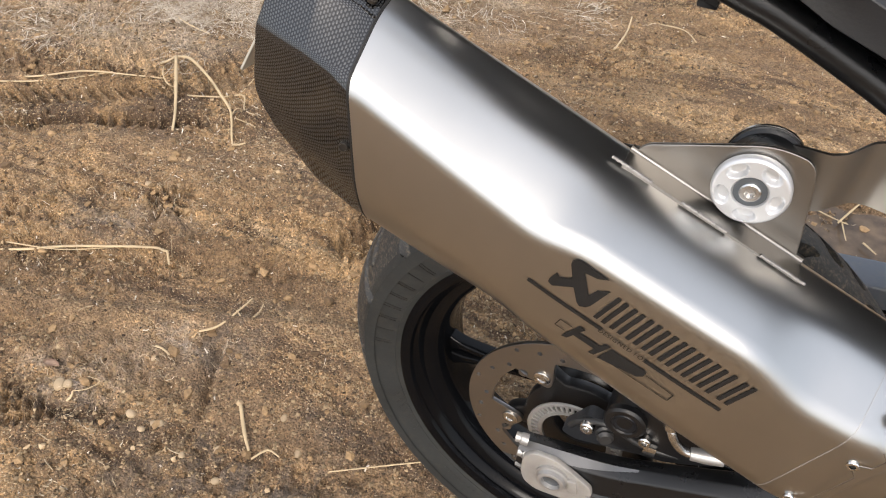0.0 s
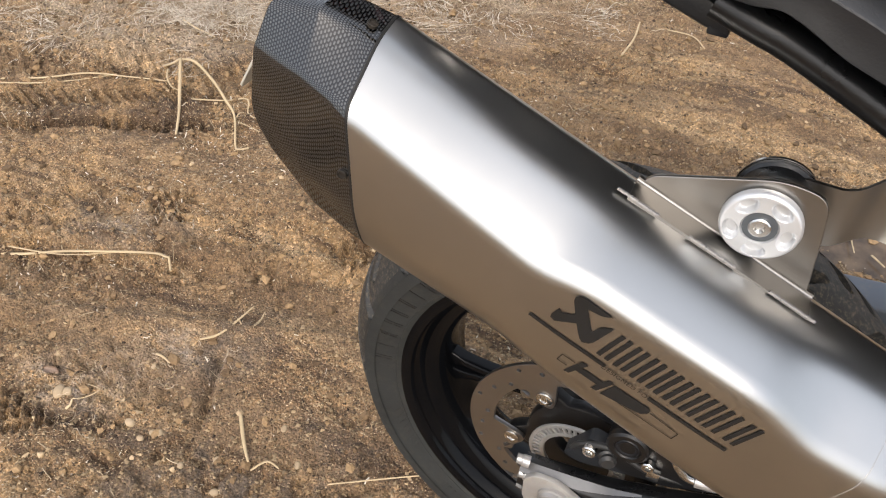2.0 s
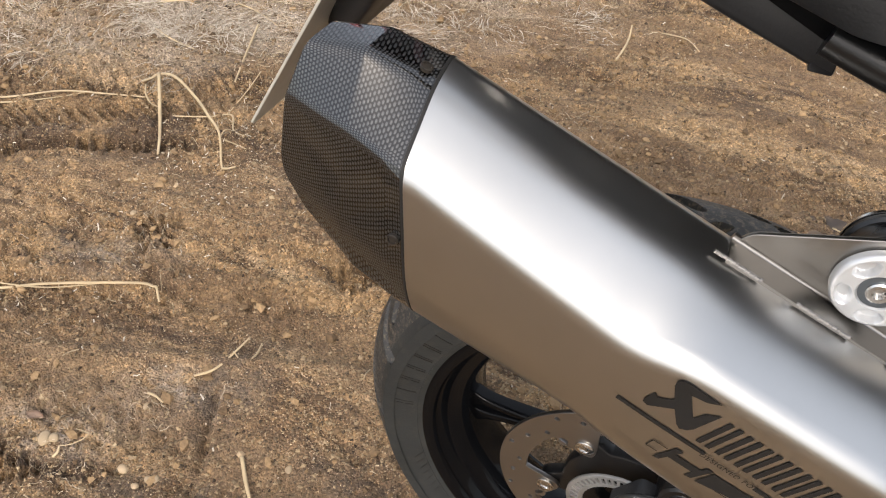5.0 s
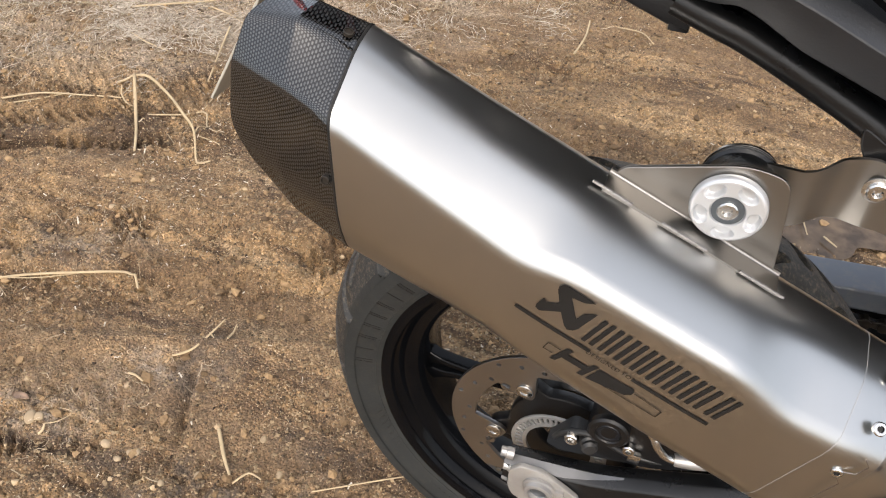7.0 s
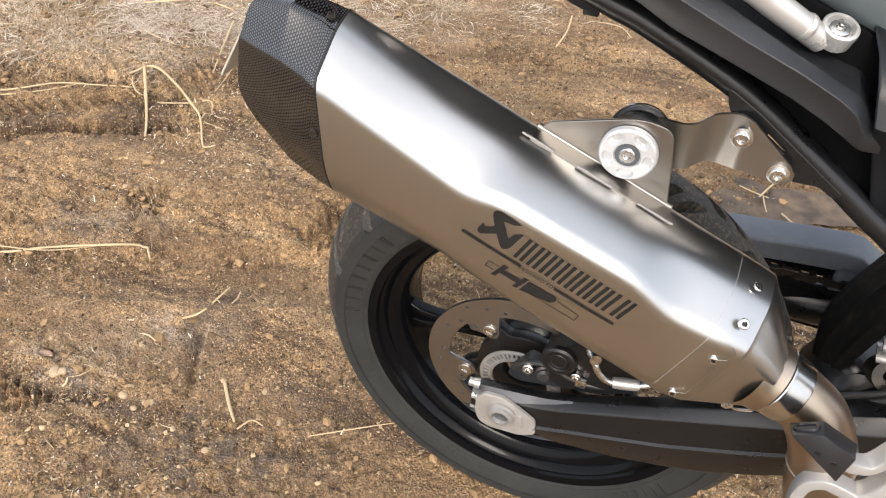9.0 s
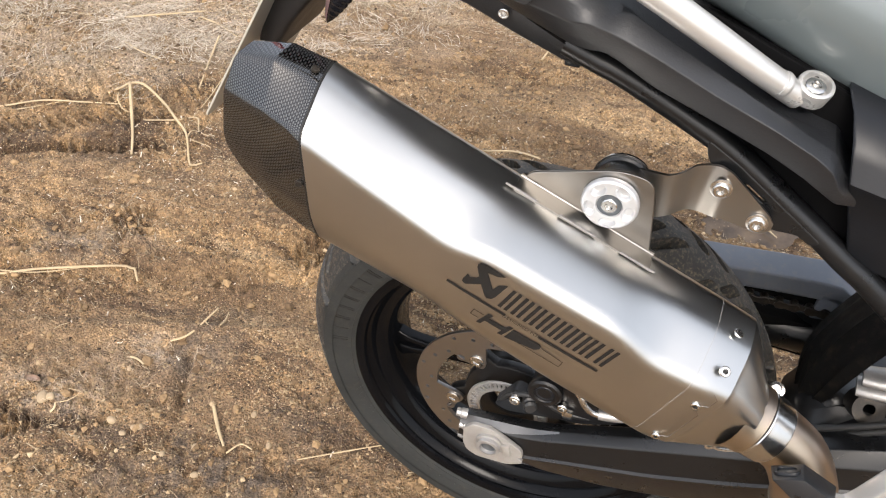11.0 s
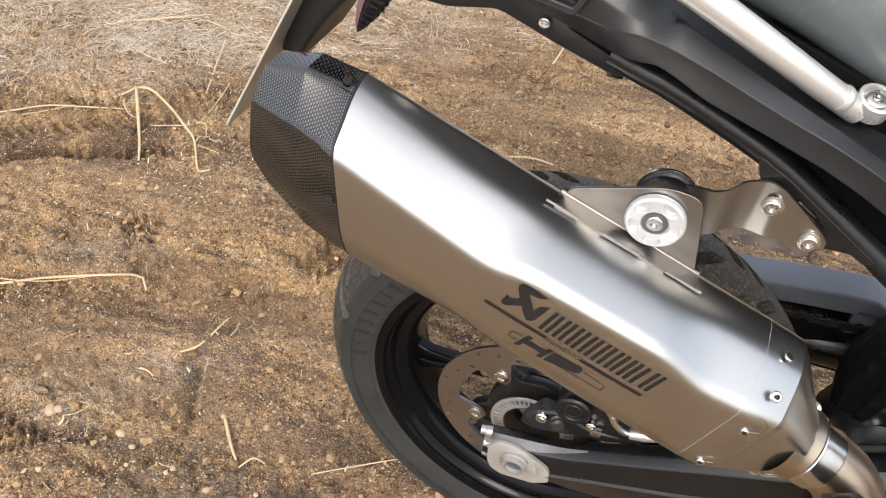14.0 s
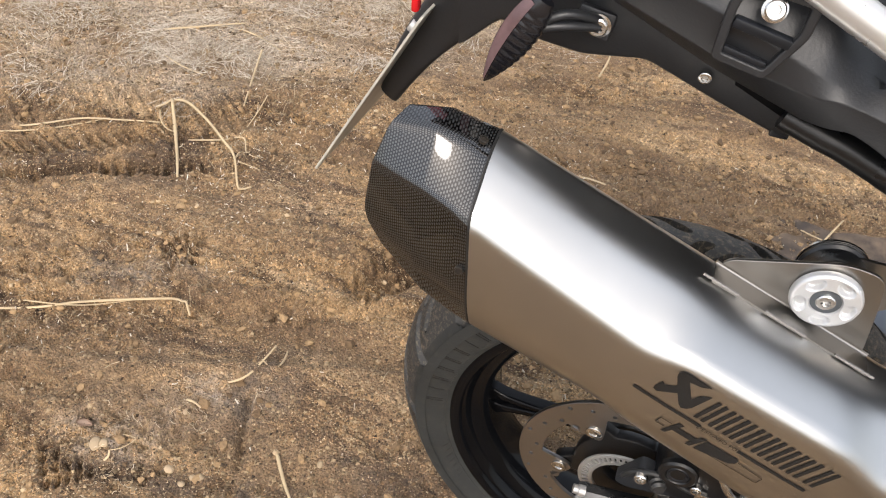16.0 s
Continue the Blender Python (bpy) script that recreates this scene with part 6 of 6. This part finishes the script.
def scatter_grit(n, seed):
    """A multitude of tiny angular grains, thicker on the rough ground than on the trodden flats."""
    rs = np.random.RandomState(seed)
    x, y = rs.uniform(-1.95, 0.80, 3 * n), rs.uniform(-0.40, 2.05, 3 * n)
    keep = rs.rand(3 * n) < np.clip(0.9 * vnoise(x, y, 5, 9) ** 1.5 + 0.5 * vnoise(x, y, 17, 3) - 0.20, 0.02, 1)
    x, y = x[keep][:n], y[keep][:n]
    m = len(x)
    r = 0.0009 + 0.0034 * rs.rand(m) ** 3.0
    octa = np.array([(1, 0, 0), (-1, 0, 0), (0, 1, 0), (0, -1, 0), (0, 0, 1), (0, 0, -1)], float)
    faces = np.array([(0, 2, 4), (2, 1, 4), (1, 3, 4), (3, 0, 4), (2, 0, 5), (1, 2, 5), (3, 1, 5), (0, 3, 5)])
    pts = octa[None] * rs.uniform(0.55, 1.35, (m, 6, 1)) + rs.uniform(-0.3, 0.3, (m, 6, 3))
    a = rs.uniform(0, 6.28, m)
    c, s = np.cos(a)[:, None], np.sin(a)[:, None]
    px, py = pts[..., 0] * c - pts[..., 1] * s, pts[..., 0] * s + pts[..., 1] * c
    co = np.stack([px * r[:, None] + x[:, None], py * r[:, None] + y[:, None], pts[..., 2] * r[:, None] * 0.8 + (height(x, y) + 0.35 * r)[:, None]], -1)
    fs = (faces[None] + 6 * np.arange(m)[:, None, None]).reshape(-1, 3)
    return stuff("soil_grit", co.reshape(-1, 3).tolist(), fs.tolist(), GRIT, "coarse tan and brown grit on the soil", "soil")


def root_zone(x, y):
    """Where pale root fibres lie in tangles."""
    return min(1.0, float(sum(blob(x, y, *p) for p in ROOTS)))


ROOTS = ((-0.75, -0.05, 0.06, 0.035, 20), (-0.66, 0.03, 0.09, 0.04, 25), (-0.30, 0.42, 0.08, 0.04, 20), (-0.95, 0.30, 0.07, 0.03, 30), (-0.52, 0.62, 0.08, 0.04, 10), (-0.70, -0.12, 0.06, 0.03, 0))
scatter_grit(90000, 12)
scatter_straw("root_fibres", 420, 0.005, 0.020, 0.0005, HAY, "tangled pale root fibres", 14, root_zone, 0.006, 0.12, 1.4)
scatter_stones("soil_crumbs", 6000, 0.0014, 0.0105, CRUMB, "loose crumbs of brown soil", 3, 3.0)
scatter_stones("far_crumbs", 2200, 0.0015, 0.0085, CRUMB, "clods of brown soil", 17, 2.2, lambda x, y: float(y > 0.62) * (1 - 0.8 * hay_zone(x, y)))
scatter_stones("pebbles", 2400, 0.0014, 0.0060, PEBBLE, "small tan stones in the soil", 4, 3.6, stone_zone)
scatter_straw("straw_litter", 6500, 0.004, 0.035, 0.0007, STRAW, "short bits of dry straw", 5, chip_zone)
scatter_straw("pale_chips", 7500, 0.002, 0.011, 0.0011, CHIP, "pale dry flakes", 6, chip_zone)
scatter_straw("dry_grass", 5200, 0.010, 0.065, 0.0006, HAY, "matted pale dry grass", 7, hay_zone, 0.007, 0.07, 0.45)


def scatter_tufts(n, blades, seed):
    """Clumps of bleached grass pressed flat, the blades of a clump lying one way."""
    rs = np.random.RandomState(seed)
    vs, fs, made = [], [], 0
    while made < n:
        cx, cy = rs.uniform(-1.95, 0.30), rs.uniform(0.55, 2.05)
        if rs.rand() > hay_zone(cx, cy):
            continue
        made += 1
        way = rs.uniform(0, 6.28)
        for _ in range(rs.randint(blades // 2, blades)):
            L, a = 0.012 + 0.050 * rs.rand() ** 1.8, way + rs.randn() * 0.5
            x, y = cx + rs.randn() * 0.035, cy + rs.randn() * 0.022
            w, bend, rise, base = rs.uniform(0.0004, 0.0009), rs.uniform(-0.5, 0.5), rs.uniform(0, 0.010), len(vs)
            z0 = float(height(x, y)) + rs.uniform(0.003, 0.010)
            for i in range(4):
                f = i / 3 - 0.5
                ang = a + bend * f
                px, py, pz = x + L * f * math.cos(ang), y + L * f * math.sin(ang), z0 + rise * (0.25 - f * f)
                nx, ny = -math.sin(ang) * w, math.cos(ang) * w
                vs += [(px + nx, py + ny, pz), (px, py, pz + w * 0.7), (px - nx, py - ny, pz)]
            for i in range(3):
                b = base + 3 * i
                fs += [(b, b + 1, b + 4, b + 3), (b + 1, b + 2, b + 5, b + 4)]
    return stuff("grass_tufts", vs, fs, TUFT, "clumps of bleached flattened grass", "straw")


scatter_tufts(150, 70, 21)


def stalk(points, r, label="long bleached straw stalk", split=False):
    line = [Vector((x, y, max(float(height(x, y)), -0.005) + z)) for x, y, z in points]
    bm = tube(line, [r, r * 1.1, r * 0.9, r * 0.7], max(16, 8 * len(line)), 8, 0.6)
    me = bpy.data.meshes.new("straw_stalk")
    bmesh.ops.recalc_face_normals(bm, faces=bm.faces)
    bm.to_mesh(me)
    bm.free()
    me.materials.append(STRAW_PALE)
    for p in me.polygons:
        p.use_smooth = True
    return tagged(new("straw_stalk", me), label, "straw", "straw stalks on the ground")


Z = 0.005
stalk([(-1.60, 0.42, Z), (-1.422, 0.512, Z), (-1.301, 0.562, 0.008), (-1.224, 0.607, Z), (-1.145, 0.643, Z)], 0.0026)
stalk([(-1.55, 0.43, Z), (-1.409, 0.498, Z), (-1.321, 0.547, Z), (-1.247, 0.595, 0.008)], 0.0020)
stalk([(-1.149, 0.702, 0.020), (-1.091, 0.624, 0.014), (-1.04, 0.554, 0.009), (-0.994, 0.490, Z)], 0.0036, "flat pale straw leaf lying across another")
stalk([(-1.175, 0.674, 0.010), (-1.167, 0.695, 0.016), (-1.150, 0.704, 0.022), (-1.101, 0.699, 0.024), (-1.03, 0.67, 0.022), (-0.962, 0.622, 0.018), (-0.908, 0.582, 0.012), (-0.871, 0.528, Z), (-0.856, 0.517, Z), (-0.835, 0.527, Z)], 0.0030, "pale straw stalk bent in a loop")
stalk([(-1.170, 0.676, 0.010), (-1.147, 0.646, 0.012), (-1.117, 0.625, 0.010), (-1.094, 0.623, 0.008)], 0.0017, "thin curled straw stalk")
stalk([(-1.041, 0.601, Z), (-0.979, 0.638, 0.010), (-0.938, 0.664, 0.008), (-0.899, 0.616, Z), (-0.859, 0.599, Z)], 0.0020, "thin kinked straw stalk")
stalk([(-0.906, 0.579, 0.008), (-0.903, 0.595, 0.008), (-0.900, 0.609, Z)], 0.0015, "thin kinked straw stalk")
stalk([(-0.896, 0.580, Z), (-0.874, 0.583, 0.008), (-0.843, 0.578, Z)], 0.0015, "thin kinked straw stalk")
stalk([(-1.357, 0.966, Z), (-1.263, 1.017, 0.008), (-1.186, 1.087, Z)], 0.0036)
stalk([(-1.170, 1.043, Z), (-1.10, 1.025, 0.008), (-1.035, 1.009, Z)], 0.0024)
stalk([(-1.076, 0.987, 0.010), (-1.035, 0.870, 0.010), (-1.003, 0.773, Z)], 0.0026)
stalk([(-1.284, 0.863, Z), (-1.222, 0.839, 0.007), (-1.156, 0.835, Z)], 0.0022)
stalk([(-0.972, 0.832, Z), (-0.953, 0.746, 0.012), (-0.948, 0.669, Z)], 0.0013, "thin brown dry stem")
stalk([(-1.12, 0.055, Z), (-1.035, 0.099, Z), (-0.957, 0.145, 0.007), (-0.825, 0.205, 0.007), (-0.797, 0.2130, Z), (-0.790, 0.2145, Z), (-0.786, 0.2110, Z), (-0.765, 0.190, Z)], 0.0028)
stalk([(-1.06, 0.100, Z), (-0.96, 0.135, 0.006), (-0.86, 0.195, Z)], 0.0014, "thin straw beside a stalk")
stalk([(-0.618, 0.088, Z), (-0.595, 0.116, 0.007), (-0.585, 0.191, Z)], 0.0022)
stalk([(-0.479, 0.006, Z), (-0.448, -0.029, 0.006), (-0.424, -0.052, Z)], 0.0028)
stalk([(-0.413, -0.062, Z), (-0.399, -0.040, 0.006), (-0.377, -0.041, Z)], 0.0016)
stalk([(-0.667, 0.036, Z), (-0.653, 0.036, 0.006), (-0.639, 0.034, Z)], 0.0020)
stalk([(-0.553, 0.151, Z), (-0.557, 0.170, 0.006), (-0.561, 0.189, Z)], 0.0018)
stalk([(-0.594, 0.156, Z), (-0.584, 0.150, 0.006), (-0.574, 0.143, Z)], 0.0014)
stalk([(-0.277, 0.794, Z), (-0.20, 0.828, 0.010), (-0.146, 0.828, 0.010), (-0.104, 0.813, Z)], 0.0026, "curved straw stalk behind the tyre")
stalk([(0.281, 0.862, Z), (0.312, 0.850, 0.007), (0.344, 0.846, Z)], 0.0018)
stalk([(0.325, 0.842, Z), (0.348, 0.890, 0.010), (0.365, 0.928, Z)], 0.0020)
stalk([(0.333, 0.845, Z), (0.338, 0.822, Z), (0.344, 0.799, Z)], 0.0015)
stalk([(0.374, 0.807, Z), (0.386, 0.797, Z), (0.399, 0.786, Z)], 0.0022)
stalk([(-0.239, 1.231, Z), (-0.232, 1.316, 0.007), (-0.240, 1.399, Z)], 0.0026)
stalk([(-0.165, 1.392, Z), (-0.101, 1.390, 0.008), (-0.062, 1.354, Z)], 0.0020)
stalk([(-0.727, -0.104, Z), (-0.724, -0.096, 0.006), (-0.727, -0.088, Z)], 0.0022, "short white bit of dry straw")
stalk([(-0.727, -0.088, Z), (-0.712, -0.075, 0.008), (-0.703, -0.055, 0.008), (-0.728, -0.055, Z)], 0.0008, "thin hooked dry stem on soil")
stalk([(-0.30, -0.03, Z), (-0.20, 0.03, 0.01), (-0.12, 0.08, Z)], 0.0011, "thin dry stem lying on soil")


def pebble(x, y, r, flat, seed):
    """A single rounded stone half sunk in the soil."""
    bm = bmesh.new()
    bmesh.ops.create_icosphere(bm, subdivisions=3, radius=r)
    rng = random.Random(seed)
    stretch, turn = rng.uniform(0.75, 0.95), rng.uniform(0, 180)
    for v in bm.verts:
        v.co *= 1 + 0.18 * noise.noise(v.co * (0.9 / r) + Vector((seed, 0, 0)))
    moved(bm, Matrix.Translation((x, y, float(height(x, y)) + r * flat * 0.25)) @ Matrix.Rotation(radians(turn), 4, "Z") @ Matrix.Diagonal((1, stretch, flat, 1)))
    me = bpy.data.meshes.new("pebble")
    bm.to_mesh(me)
    bm.free()
    me.materials.append(BIG_PEBBLE)
    me.polygons.foreach_set("use_smooth", np.ones(len(me.polygons), bool))
    return tagged(new("pebble", me), "rounded tan pebble half sunk in soil", "pebble", "pebbles in the soil")


for k, (x, y, r) in enumerate(((-0.469, -0.068, 0.0070), (-0.444, -0.109, 0.0070), (-0.586, -0.074, 0.0060), (-0.575, -0.070, 0.0065), (-0.596, -0.090, 0.006), (-0.630, -0.075, 0.0085), (-0.930, 0.335, 0.0065), (-0.66, 0.02, 0.006), (-0.41, 0.02, 0.0065), (-0.36, -0.02, 0.0065), (-0.51, -0.10, 0.006), (-0.757, -0.086, 0.012), (-0.745, -0.080, 0.008))):
    pebble(x, y, r, 0.6, k + 3)


def dead_leaf(x, y, size, turn):
    """A small curled leaf lying on the soil."""
    bm = bmesh.new()
    rows = []
    for i in range(9):
        f = i / 8
        w = size * 0.30 * math.sin(math.pi * (0.06 + 0.88 * f)) ** 0.8
        rows.append([bm.verts.new(((f - 0.5) * size, w * g, size * (0.20 * g * g + 0.10 * math.cos(3 * f + g)))) for g in (-1, -0.5, 0, 0.5, 1)])
    for a, b in zip(rows, rows[1:]):
        for k in range(4):
            bm.faces.new((a[k], b[k], b[k + 1], a[k + 1]))
    bmesh.ops.solidify(bm, geom=bm.faces[:], thickness=0.0006)
    moved(bm, Matrix.Translation((x, y, float(height(x, y)) + 0.003)) @ Matrix.Rotation(radians(turn), 4, "Z"))
    me = bpy.data.meshes.new("dead_leaf")
    bm.to_mesh(me)
    bm.free()
    me.materials.append(DEAD_LEAF)
    me.polygons.foreach_set("use_smooth", np.ones(len(me.polygons), bool))
    return tagged(new("dead_leaf", me), "small curled pinkish dead leaf on the soil", "leaf")


dead_leaf(-0.795, -0.064, 0.026, 15)


def puddle():
    bm = bmesh.new()
    ring = []
    for a in np.linspace(0, 2 * math.pi, 90, endpoint=False):
        k = 1 + 0.22 * math.sin(3 * a + 1) + 0.12 * math.sin(7 * a) + 0.07 * math.sin(13 * a + 2)
        x, y = 0.24 * k * math.cos(a), 0.070 * k * math.sin(a)
        c, s = math.cos(radians(12)), math.sin(radians(12))
        ring.append(bm.verts.new((0.37 + x * c - y * s, 0.845 + x * s + y * c, -0.0095)))
    bm.faces.new(ring)
    me = bpy.data.meshes.new("puddle")
    bm.to_mesh(me)
    bm.free()
    me.materials.append(WATER)
    return tagged(new("puddle", me), "shallow film of muddy water", "puddle", kind="structure")


puddle()
